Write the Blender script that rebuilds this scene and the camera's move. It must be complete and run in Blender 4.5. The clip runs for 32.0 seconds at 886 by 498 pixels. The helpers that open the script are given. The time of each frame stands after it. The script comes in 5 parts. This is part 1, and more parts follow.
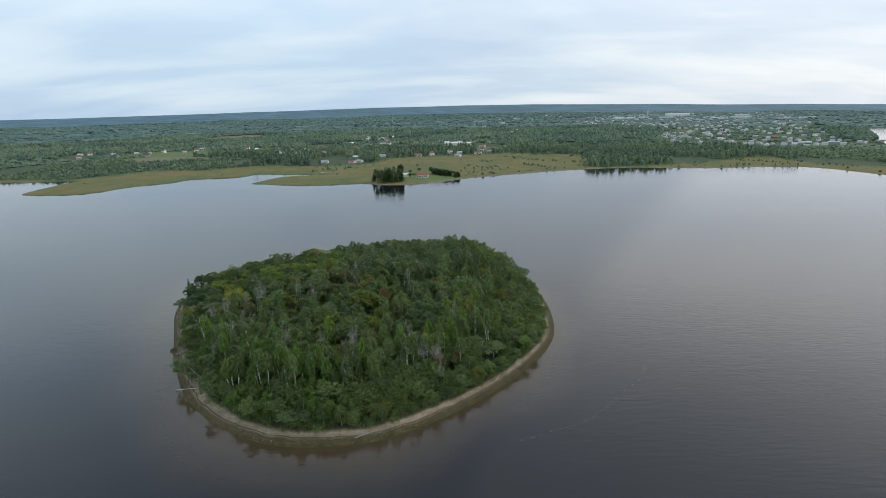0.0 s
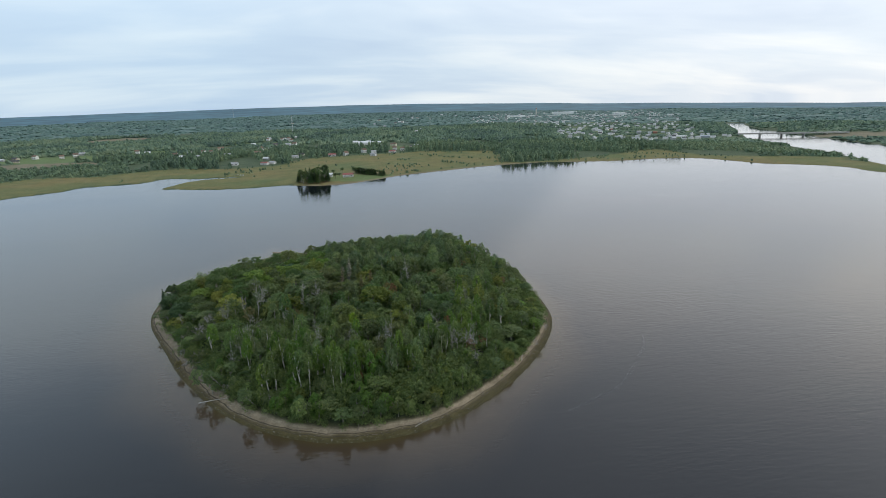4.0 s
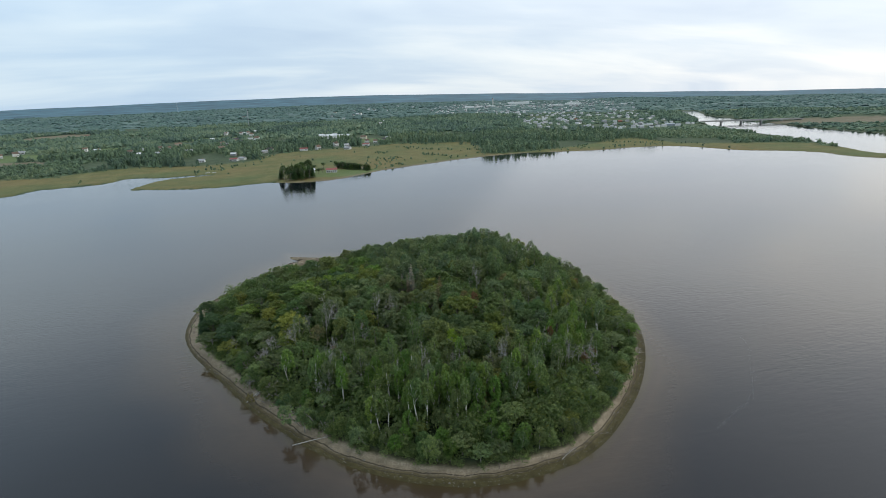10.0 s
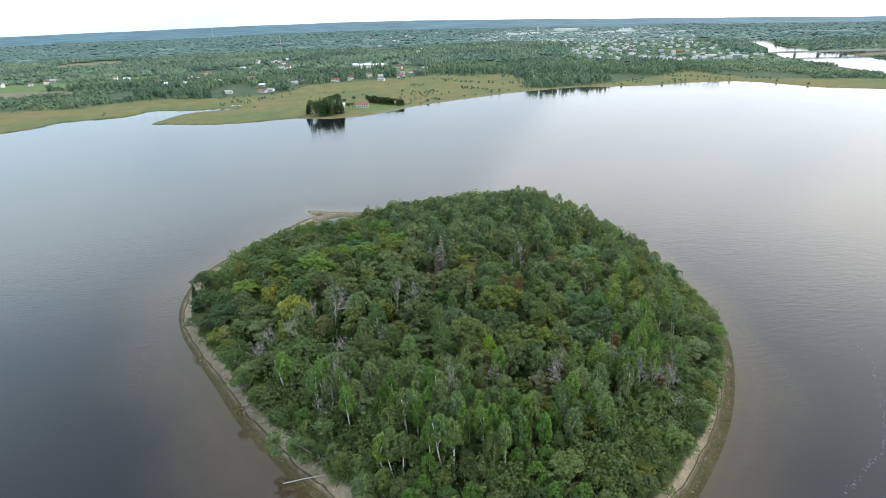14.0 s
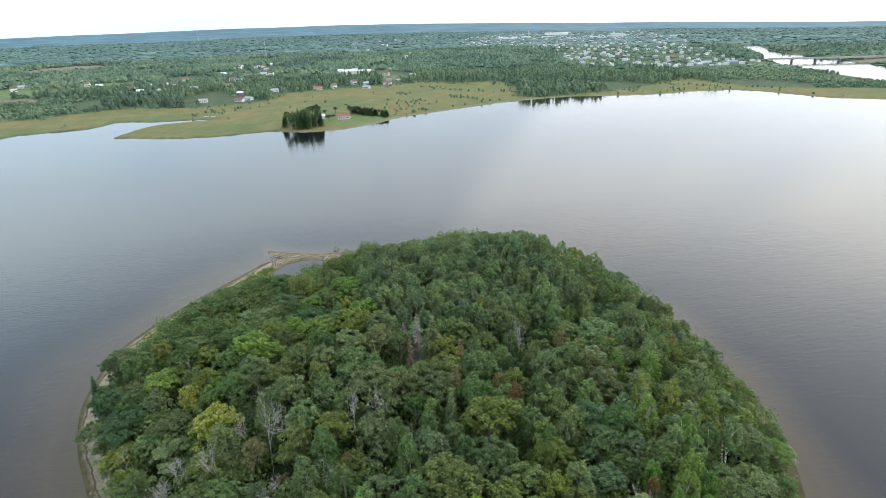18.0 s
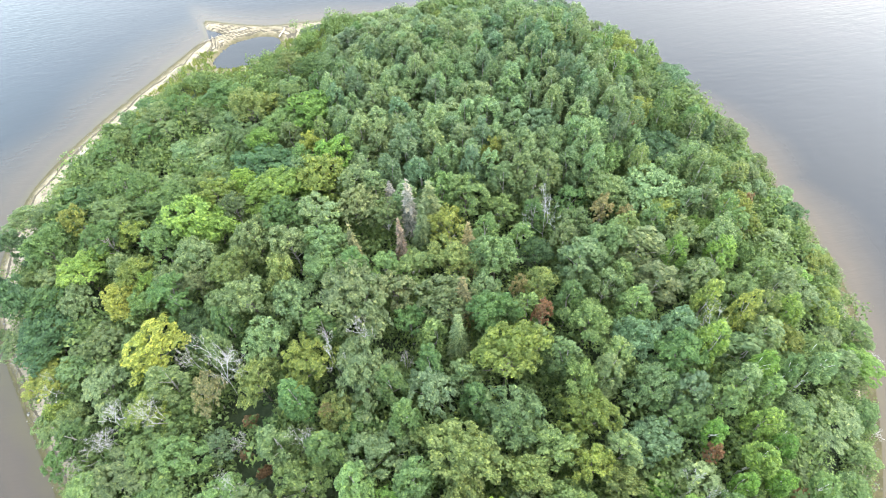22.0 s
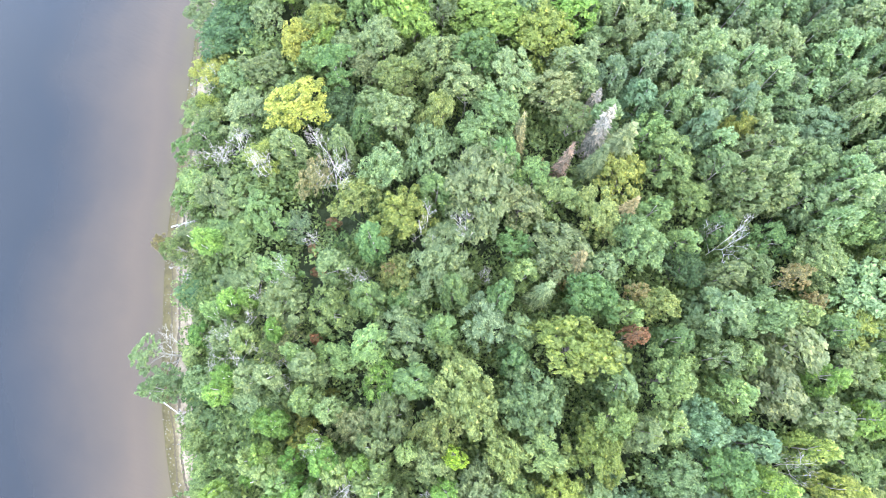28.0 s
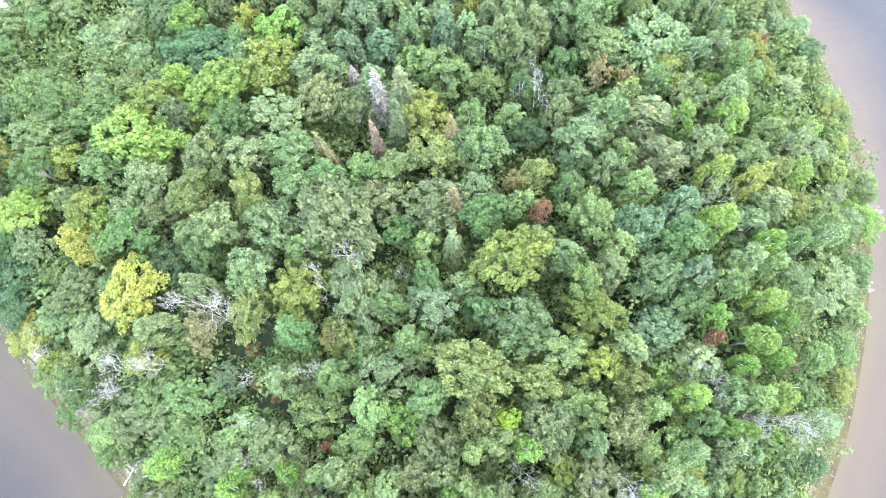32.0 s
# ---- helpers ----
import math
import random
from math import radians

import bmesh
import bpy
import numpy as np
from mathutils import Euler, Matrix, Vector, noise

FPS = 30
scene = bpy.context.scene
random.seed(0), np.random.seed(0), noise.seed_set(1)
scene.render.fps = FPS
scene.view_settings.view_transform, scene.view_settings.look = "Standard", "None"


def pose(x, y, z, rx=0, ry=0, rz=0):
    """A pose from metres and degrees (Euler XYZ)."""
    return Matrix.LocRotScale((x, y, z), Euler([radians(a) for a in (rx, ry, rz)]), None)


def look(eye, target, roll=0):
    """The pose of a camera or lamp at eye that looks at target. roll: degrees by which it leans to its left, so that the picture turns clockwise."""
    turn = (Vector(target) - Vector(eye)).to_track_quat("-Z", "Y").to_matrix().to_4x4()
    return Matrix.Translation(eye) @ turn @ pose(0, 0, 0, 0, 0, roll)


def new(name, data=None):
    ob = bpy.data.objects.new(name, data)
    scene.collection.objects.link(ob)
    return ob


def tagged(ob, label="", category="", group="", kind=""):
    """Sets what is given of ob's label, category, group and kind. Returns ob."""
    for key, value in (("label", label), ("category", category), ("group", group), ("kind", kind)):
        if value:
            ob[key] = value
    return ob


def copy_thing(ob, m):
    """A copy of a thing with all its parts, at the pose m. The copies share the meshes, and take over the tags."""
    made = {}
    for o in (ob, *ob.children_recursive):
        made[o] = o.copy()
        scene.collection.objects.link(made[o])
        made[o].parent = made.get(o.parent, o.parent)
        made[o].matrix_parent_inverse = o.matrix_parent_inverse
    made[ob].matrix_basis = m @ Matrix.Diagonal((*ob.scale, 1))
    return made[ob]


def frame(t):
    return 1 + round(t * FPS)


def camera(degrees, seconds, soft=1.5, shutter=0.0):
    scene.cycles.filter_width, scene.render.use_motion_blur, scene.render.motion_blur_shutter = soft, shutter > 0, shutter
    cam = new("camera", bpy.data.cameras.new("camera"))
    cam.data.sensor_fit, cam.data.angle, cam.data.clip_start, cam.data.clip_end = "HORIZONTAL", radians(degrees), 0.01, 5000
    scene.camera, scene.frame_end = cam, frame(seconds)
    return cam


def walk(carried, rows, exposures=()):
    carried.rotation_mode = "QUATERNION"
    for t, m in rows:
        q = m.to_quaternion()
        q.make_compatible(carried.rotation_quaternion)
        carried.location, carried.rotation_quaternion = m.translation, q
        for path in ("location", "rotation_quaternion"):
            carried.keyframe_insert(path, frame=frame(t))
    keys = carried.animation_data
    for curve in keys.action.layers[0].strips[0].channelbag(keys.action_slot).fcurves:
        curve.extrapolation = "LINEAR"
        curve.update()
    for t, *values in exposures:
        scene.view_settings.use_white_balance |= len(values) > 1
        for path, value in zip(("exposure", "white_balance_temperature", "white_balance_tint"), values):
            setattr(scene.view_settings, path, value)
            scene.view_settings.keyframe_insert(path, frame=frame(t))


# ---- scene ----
cam = camera(79.3, 32.0, soft=0.6)
PATH = [
    (0, (19.368, -0.572, 78.534), (19.299, 1.36, 78.019), -1.3),
    (0.5, (14.44, -1.321, 78.516), (14.391, 0.611, 78.0), -1.3),
    (1, (9.576, -2.054, 78.482), (9.542, -0.121, 77.967), -1.4),
    (1.5, (4.762, -2.76, 78.429), (4.74, -0.828, 77.914), -1.4),
    (2, (0.018, -3.384, 78.367), (0.044, -1.452, 77.851), -1.3),
    (2.5, (-4.664, -3.87, 78.286), (-4.553, -1.942, 77.767), -1.4),
    (3, (-9.349, -4.111, 78.202), (-9.16, -2.189, 77.682), -1.4),
    (3.5, (-13.997, -4.005, 78.148), (-13.743, -2.091, 77.627), -1.5),
    (4, (-18.632, -3.537, 78.108), (-18.316, -1.633, 77.583), -1.5),
    (4.5, (-23.213, -2.658, 78.055), (-22.859, -0.762, 77.528), -1.6),
    (6.5, (-41.1, 2.876, 77.828), (-40.66, 4.751, 77.291), -1.6),
    (7, (-45.254, 4.72, 77.805), (-44.813, 6.595, 77.266), -1.7),
    (7.5, (-48.848, 7.049, 77.857), (-48.409, 8.924, 77.318), -1.7),
    (8, (-51.762, 9.773, 77.963), (-51.347, 11.654, 77.425), -1.9),
    (8.5, (-53.917, 12.828, 78.097), (-53.556, 14.721, 77.561), -2.0),
    (9, (-55.319, 16.127, 78.245), (-54.973, 18.022, 77.71), -1.9),
    (9.5, (-56.028, 19.636, 78.374), (-55.617, 21.518, 77.839), -2.0),
    (10, (-56.242, 23.37, 78.478), (-55.755, 25.228, 77.918), -2.0),
    (10.5, (-56.042, 27.291, 78.559), (-55.574, 29.148, 77.982), -1.9),
    (11, (-55.487, 31.381, 78.564), (-55.074, 33.249, 77.98), -1.9),
    (11.5, (-54.581, 35.696, 78.547), (-54.214, 37.544, 77.876), -1.9),
    (12, (-53.414, 40.078, 78.495), (-53.052, 41.922, 77.81), -1.9),
    (12.5, (-51.994, 44.533, 78.461), (-51.645, 46.336, 77.669), -2.0),
    (13, (-50.454, 49.083, 78.489), (-50.112, 50.889, 77.7), -2.0),
    (13.5, (-48.846, 53.636, 78.568), (-48.51, 55.443, 77.779), -1.9),
    (14, (-47.356, 58.136, 78.679), (-47.025, 59.944, 77.891), -1.9),
    (14.5, (-45.934, 62.552, 78.87), (-45.609, 64.362, 78.084), -1.9),
    (16.5, (-40.075, 79.239, 80.622), (-39.713, 81.043, 79.838), -1.8),
    (17, (-38.684, 84.11, 80.855), (-38.323, 85.915, 80.073), -1.9),
    (17.5, (-37.493, 89.362, 81.02), (-37.131, 91.167, 80.239), -1.9),
    (18, (-36.56, 94.722, 81.127), (-36.196, 96.527, 80.347), -1.7),
    (18.5, (-35.864, 100.08, 81.168), (-35.507, 101.824, 80.257), -2.0),
    (19, (-34.968, 105.528, 81.193), (-34.681, 106.966, 79.833), -2.4),
    (19.5, (-33.837, 110.664, 81.264), (-33.588, 111.952, 79.754), -2.8),
    (20, (-32.564, 116.204, 81.419), (-32.34, 117.4, 79.832), -3.1),
    (20.5, (-31.318, 121.663, 81.679), (-31.097, 122.857, 80.089), -3.2),
    (21, (-30.152, 127.084, 81.976), (-29.934, 128.274, 80.384), -3.4),
    (21.5, (-29.091, 132.491, 82.23), (-28.873, 133.679, 80.635), -3.4),
    (22, (-28.214, 137.79, 82.476), (-27.99, 138.977, 80.883), -3.1),
    (22.5, (-27.467, 142.641, 82.664), (-27.236, 143.834, 81.076), -3.0),
    (23, (-26.802, 146.434, 82.759), (-26.569, 147.634, 81.176), -2.9),
    (23.5, (-26.233, 149.009, 82.756), (-26.124, 149.72, 80.89), -5.1),
    (24, (-25.752, 151.161, 82.626), (-25.682, 151.737, 80.712), -6.9),
    (24.5, (-25.501, 152.576, 82.618), (-25.433, 153.156, 80.706), -6.8),
    (25, (-25.633, 153.341, 82.666), (-25.621, 153.925, 80.754), -4.3),
    (25.5, (-26.063, 153.635, 82.731), (-26.138, 154.209, 80.816), -0.5),
    (26, (-26.55, 153.716, 82.76), (-26.717, 154.262, 80.843), 3.4),
    (26.5, (-26.888, 153.716, 82.741), (-27.097, 154.238, 80.821), 5.9),
    (28.5, (-26.539, 153.809, 82.656), (-26.752, 154.344, 80.741), 3.7),
    (29, (-26.46, 153.708, 82.623), (-26.649, 154.258, 80.71), 2.9),
    (29.5, (-26.312, 153.552, 82.623), (-26.46, 154.124, 80.712), 1.1),
    (30, (-26.127, 153.369, 82.651), (-26.213, 153.961, 80.743), -1.3),
    (30.5, (-26.004, 153.139, 82.683), (-26.018, 153.741, 80.776), -3.8),
    (31, (-25.925, 152.875, 82.741), (-25.867, 153.478, 80.835), -6.1),
    (31.5, (-25.884, 152.602, 82.806), (-25.771, 153.199, 80.901), -8.0),
    (32, (-25.875, 152.326, 82.866), (-25.754, 152.905, 80.956), -8.6),
]
EXPOSURE = [(0, 0.16, 6750, 11), (11, 0.2, 6750, 10), (12, 0.59, 6750, 9), (13, 1.04, 6750, 9), (18.0, 1.06, 6750, 9), (19, 1.27, 6850, 8), (20, 1.9, 6950, 8), (21, 2.5, 6850, 9), (23, 2.83, 6600, 13), (24, 3.13, 6500, 18), (25, 3.18, 6400, 19), (32, 3.23, 6150, 20)]
walk(cam, [(t, look(eye, target, roll)) for t, eye, target, roll in PATH], EXPOSURE)

# ---- sky and sun ----
SUN_AZ, SUN_EL = radians(80), radians(38)   # clockwise from +y, behind thin cloud
world = bpy.data.worlds.new("world")
scene.world = world
world.use_nodes = True


def chain(tree, kind, **values):
    """A node with its settings and the values of its inputs (a name with _ for a space, or i0, i1 ... for an index)."""
    n = tree.nodes.new(kind)
    for key, v in values.items():
        if key in ("operation", "blend_type", "data_type", "sky_type", "attribute_name", "noise_dimensions", "interpolation_type", "clamp"):
            if key == "operation":
                n.operation = v
            elif key == "blend_type":
                n.blend_type = v
            elif key == "data_type":
                n.data_type = v
            elif key == "sky_type":
                n.sky_type = v
            elif key == "attribute_name":
                n.attribute_name = v
            elif key == "noise_dimensions":
                n.noise_dimensions = v
            elif key == "interpolation_type":
                n.interpolation_type = v
            continue
        sock = n.inputs[int(key[1:])] if key[0] == "i" and key[1:].isdigit() else n.inputs[key.replace("_", " ")]
        if isinstance(v, bpy.types.NodeSocket):
            tree.links.new(v, sock)
        else:
            sock.default_value = v
    return n


def ramp(tree, fac, stops):
    n = tree.nodes.new("ShaderNodeValToRGB")
    tree.links.new(fac, n.inputs[0])
    while len(n.color_ramp.elements) < len(stops):
        n.color_ramp.elements.new(0.5)
    for e, (p, c) in zip(n.color_ramp.elements, stops):
        e.position = p
        e.color = (*c, 1) if len(c) == 3 else c
    return n.outputs[0]


def math_node(tree, op, a, b=0.0, c=0.0):
    return chain(tree, "ShaderNodeMath", operation=op, i0=a, i1=b, i2=c).outputs[0]


def mix(tree, fac, a, b, blend="MIX"):
    n = tree.nodes.new("ShaderNodeMix")
    n.data_type, n.blend_type = "RGBA", blend
    for sock, v in ((n.inputs[0], fac), (n.inputs[6], a), (n.inputs[7], b)):
        if isinstance(v, bpy.types.NodeSocket):
            tree.links.new(v, sock)
        else:
            sock.default_value = (*v, 1) if isinstance(v, tuple) and len(v) == 3 else v
    return n.outputs[2]


def build_sky():
    t = world.node_tree
    t.nodes.clear()
    sky = chain(t, "ShaderNodeTexSky", sky_type="NISHITA")
    sky.sun_disc, sky.sun_elevation, sky.sun_rotation = False, SUN_EL, SUN_AZ
    co = chain(t, "ShaderNodeTexCoord").outputs["Generated"]
    sep = chain(t, "ShaderNodeSeparateXYZ", i0=co)
    up = math_node(t, "ADD", math_node(t, "MAXIMUM", sep.outputs[2], 0.0), 0.2)
    plane = chain(t, "ShaderNodeCombineXYZ", i0=math_node(t, "DIVIDE", sep.outputs[0], up), i1=math_node(t, "DIVIDE", sep.outputs[1], up))
    turn = chain(t, "ShaderNodeMapping", i0=plane.outputs[0])
    turn.inputs["Rotation"].default_value = (0, 0, radians(-16))
    turn.inputs["Scale"].default_value = (0.45, 0.85, 1)
    big = chain(t, "ShaderNodeTexNoise", Vector=turn.outputs[0], Scale=0.8, Detail=5.0, Roughness=0.5, Distortion=0.7)
    fine = chain(t, "ShaderNodeTexNoise", Vector=turn.outputs[0], Scale=2.2, Detail=4.0, Roughness=0.5, Distortion=0.5)
    both = math_node(t, "ADD", math_node(t, "MULTIPLY", big.outputs[0], 0.7), math_node(t, "MULTIPLY", fine.outputs[0], 0.3))
    cloud = ramp(t, both, [(0.34, (6.2, 7.3, 9.0)), (0.46, (7.4, 8.4, 9.7)), (0.56, (9.2, 9.7, 10.3)), (0.66, (10.6, 10.7, 10.8))])
    # thin cloud pales to blue-grey towards the horizon; brighter band above is added to light the water
    high = ramp(t, sep.outputs[2], [(0.0, (0.74, 0.79, 0.84)), (0.1, (0.8, 0.835, 0.87)), (0.2, (0.98, 0.99, 0.99)), (0.31, (1.28, 1.28, 1.26)), (0.44, (1.08, 1.11, 1.13)), (0.6, (0.88, 0.93, 0.97)), (1.0, (0.97, 1.0, 1.03))])
    veil = mix(t, 1.0, cloud, high, "MULTIPLY")
    # the cloud is brighter round the hidden sun
    toward = chain(t, "ShaderNodeVectorMath", operation="DOT_PRODUCT", i0=co, i1=(math.sin(SUN_AZ) * math.cos(SUN_EL), math.cos(SUN_AZ) * math.cos(SUN_EL), math.sin(SUN_EL)))
    glow = math_node(t, "MULTIPLY_ADD", math_node(t, "POWER", math_node(t, "MAXIMUM", toward.outputs["Value"], 0.0), 2.0), 0.4, 0.99)
    veil = chain(t, "ShaderNodeVectorMath", operation="SCALE", i0=veil, i3=glow).outputs[0]
    veil = mix(t, 1.0, veil, ramp(t, toward.outputs["Value"], [(0.0, (0.86, 0.97, 1.03)), (0.35, (0.97, 1.0, 1.0)), (0.6, (1.03, 1.0, 0.965)), (0.9, (1.1, 1.02, 0.92))]), "MULTIPLY")
    col = mix(t, 0.88, sky.outputs[0], veil)
    bg = chain(t, "ShaderNodeBackground", Color=col, Strength=0.1)
    out = t.nodes.new("ShaderNodeOutputWorld")
    t.links.new(bg.outputs[0], out.inputs[0])


build_sky()
sun = new("sun", bpy.data.lights.new("sun", "SUN"))
sun.data.energy, sun.data.angle, sun.data.color = 0.5, radians(120), (1.0, 0.96, 0.9)
sun.matrix_world = look((0, 0, 0), (-math.sin(SUN_AZ) * math.cos(SUN_EL), -math.cos(SUN_AZ) * math.cos(SUN_EL), -math.sin(SUN_EL)))

# ---- materials ----


def material(name, rough=0.7):
    m = bpy.data.materials.new(name)
    m.use_nodes = True
    b = m.node_tree.nodes["Principled BSDF"]
    b.inputs["Roughness"].default_value = rough
    b.inputs["Specular IOR Level"].default_value = 0.3
    return m, m.node_tree, b


def bump(t, b, height, strength, distance):
    n = chain(t, "ShaderNodeBump", Strength=strength, Distance=distance, Height=height)
    t.links.new(n.outputs[0], b.inputs["Normal"])


def place(t, scale=(1, 1, 1)):
    return chain(t, "ShaderNodeMapping", i0=chain(t, "ShaderNodeNewGeometry").outputs["Position"], Scale=scale).outputs[0]


def noise_at(t, where, scale, detail=4.0, rough=0.55, distortion=0.0):
    return chain(t, "ShaderNodeTexNoise", Vector=where, Scale=scale, Detail=detail, Roughness=rough, Distortion=distortion).outputs[0]


def leaf_material(name, by_object=True, tint=(0.08, 0.13, 0.05)):
    """Leaves: the tree's own colour, varied leaf by leaf and in soft patches, with light shining through."""
    m, t, b = material(name, 0.55)
    geo = chain(t, "ShaderNodeNewGeometry")
    one = chain(t, "ShaderNodeObjectInfo")
    base = one.outputs["Color"] if by_object else chain(t, "ShaderNodeRGB").outputs[0]
    if not by_object:
        base.default_value = (*tint, 1)
    patch = noise_at(t, geo.outputs["Position"], 0.55, 3.0)
    leaf = ramp(t, geo.outputs["Random Per Island"], [(0, (0.58, 0.64, 0.57)), (0.5, (1, 1, 1)), (0.9, (1.34, 1.28, 1.22)), (1, (1.7, 1.5, 1.15))])
    speck = noise_at(t, geo.outputs["Position"], 5.5, 3.0, 0.7)
    leaf = mix(t, 1.0, leaf, ramp(t, speck, [(0.32, (0.6, 0.65, 0.64)), (0.5, (1, 1, 1)), (0.68, (1.38, 1.32, 1.27))]), "MULTIPLY")
    bump(t, b, speck, 0.9, 0.12)
    soft = ramp(t, patch, [(0.3, (0.78, 0.84, 0.85)), (0.7, (1.22, 1.15, 1.05))])
    col = mix(t, 1.0, mix(t, 1.0, base, leaf, "MULTIPLY"), soft, "MULTIPLY")
    t.links.new(col, b.inputs["Base Color"])
    shine = chain(t, "ShaderNodeBsdfTranslucent", Color=mix(t, 1.0, col, (1.12, 1.25, 0.76), "MULTIPLY"))
    both = chain(t, "ShaderNodeMixShader", i0=0.48, i1=b.outputs[0], i2=shine.outputs[0])
    t.links.new(both.outputs[0], t.nodes["Material Output"].inputs[0])
    return m


def wood_material(name, dark, light, scale=6.0):
    m, t, b = material(name, 0.85)
    n = noise_at(t, place(t, (1, 1, 0.25)), scale, 5.0, 0.65)
    t.links.new(ramp(t, n, [(0.3, dark), (0.7, light)]), b.inputs["Base Color"])
    bump(t, b, n, 0.5, 0.05)
    return m


def woods_material(name="woods", tone=(1, 1, 1), even=0.0, grain=0.35):
    """Woods on the mainland: crowns of many greens, with stands of one kind."""
    m, t, b = material(name, 0.75)
    geo = chain(t, "ShaderNodeNewGeometry")
    stand = noise_at(t, geo.outputs["Position"], 0.006, 4.0, 0.6)
    tree = chain(t, "ShaderNodeMath", operation="ADD", i0=math_node(t, "MULTIPLY", geo.outputs["Random Per Island"], 0.5), i1=math_node(t, "MULTIPLY_ADD", stand, 2.0, -0.55))
    col = ramp(t, math_node(t, "SUBTRACT", tree.outputs[0], 0.2), [(0.1, (0.032, 0.058, 0.036)), (0.38, (0.05, 0.084, 0.045)), (0.6, (0.068, 0.106, 0.052)), (0.85, (0.098, 0.13, 0.06))])
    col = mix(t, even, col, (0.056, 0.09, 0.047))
    # for far woods and hills the tone also paints in blue distance haze
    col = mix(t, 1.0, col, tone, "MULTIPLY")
    fleck = noise_at(t, geo.outputs["Position"], grain, 4.0, 0.7)
    col = mix(t, 1.0, col, ramp(t, fleck, [(0.35, (0.55, 0.6, 0.6)), (0.65, (1.3, 1.25, 1.2))]), "MULTIPLY")
    t.links.new(col, b.inputs["Base Color"])
    bump(t, b, fleck, 0.35, 1.2)
    return m


def ground_material():
    """The mainland: forest floor, with meadow, bare field, sand at the waterline and town lots by attribute."""
    m, t, b = material("land", 0.95)
    pos = place(t)
    cover = chain(t, "ShaderNodeAttribute", attribute_name="cover")
    part_of = chain(t, "ShaderNodeSeparateColor", i0=cover.outputs["Color"])
    fine, mid, wide = noise_at(t, pos, 0.5, 5.0, 0.7), noise_at(t, pos, 0.06, 5.0, 0.6), noise_at(t, pos, 0.012, 4.0)
    floor = ramp(t, mid, [(0.3, (0.03, 0.055, 0.025)), (0.7, (0.06, 0.085, 0.04))])
    grass = ramp(t, wide, [(0.3, (0.085, 0.112, 0.038)), (0.5, (0.122, 0.12, 0.042)), (0.68, (0.152, 0.124, 0.047))])
    grass = mix(t, 0.75, grass, ramp(t, mid, [(0.3, (0.66, 0.72, 0.6)), (0.7, (1.2, 1.12, 1.1))]), "MULTIPLY")
    lawn = ramp(t, mid, [(0.3, (0.075, 0.12, 0.036)), (0.7, (0.11, 0.155, 0.052))])
    bare = ramp(t, mid, [(0.3, (0.13, 0.11, 0.07)), (0.7, (0.2, 0.165, 0.11))])
    col = mix(t, part_of.outputs[0], floor, grass)
    col = mix(t, part_of.outputs[1], col, lawn)
    col = mix(t, part_of.outputs[2], col, bare)
    col = mix(t, 0.8, col, ramp(t, fine, [(0.3, (0.75, 0.75, 0.75)), (0.7, (1.2, 1.2, 1.2))]), "MULTIPLY")
    t.links.new(col, b.inputs["Base Color"])
    bump(t, b, fine, 0.6, 0.6)
    return m


def island_material():
    """The island's ground by its distance from the waterline: wet weed, gravelly sand with drift lines, leaf litter."""
    m, t, b = material("island_ground", 0.9)
    pos = place(t)
    inset = chain(t, "ShaderNodeAttribute", attribute_name="inset").outputs["Fac"]
    fine, mid = noise_at(t, pos, 3.0, 6.0, 0.7), noise_at(t, pos, 0.28, 5.0, 0.6)
    wob = math_node(t, "ADD", inset, math_node(t, "MULTIPLY_ADD", mid, 3.0, -1.5))
    band = math_node(t, "DIVIDE", wob, 16.0)
    sand = ramp(t, band, [(0.0, (0.05, 0.043, 0.016)), (0.12, (0.078, 0.066, 0.027)), (0.19, (0.105, 0.088, 0.05)), (0.25, (0.22, 0.182, 0.128)),
                          (0.44, (0.265, 0.222, 0.162)), (0.53, (0.06, 0.062, 0.03)), (0.68, (0.032, 0.048, 0.022))])
    sand = mix(t, 0.8, sand, ramp(t, noise_at(t, pos, 0.5, 5.0, 0.65), [(0.32, (0.62, 0.6, 0.55)), (0.66, (1.3, 1.28, 1.25))]), "MULTIPLY")
    grain = ramp(t, fine, [(0.28, (0.6, 0.58, 0.55)), (0.55, (1.0, 1.0, 1.0)), (0.75, (1.35, 1.33, 1.3))])
    col = mix(t, 0.85, sand, grain, "MULTIPLY")
    # two lines of dark drift weed, broken up
    tide = math_node(t, "ADD", inset, math_node(t, "MULTIPLY_ADD", noise_at(t, pos, 0.16, 3.0), 3.0, -1.5))
    for at, width, deep in ((2.1, 0.22, 0.8), (4.0, 0.3, 0.9)):
        off = math_node(t, "ABSOLUTE", math_node(t, "SUBTRACT", tide, at))
        line = math_node(t, "LESS_THAN", math_node(t, "ADD", off, math_node(t, "MULTIPLY_ADD", fine, 0.7, -0.35)), width)
        col = mix(t, math_node(t, "MULTIPLY", line, deep), col, (0.05, 0.04, 0.025))
    t.links.new(col, b.inputs["Base Color"])
    bump(t, b, fine, 0.7, 0.12)
    return m


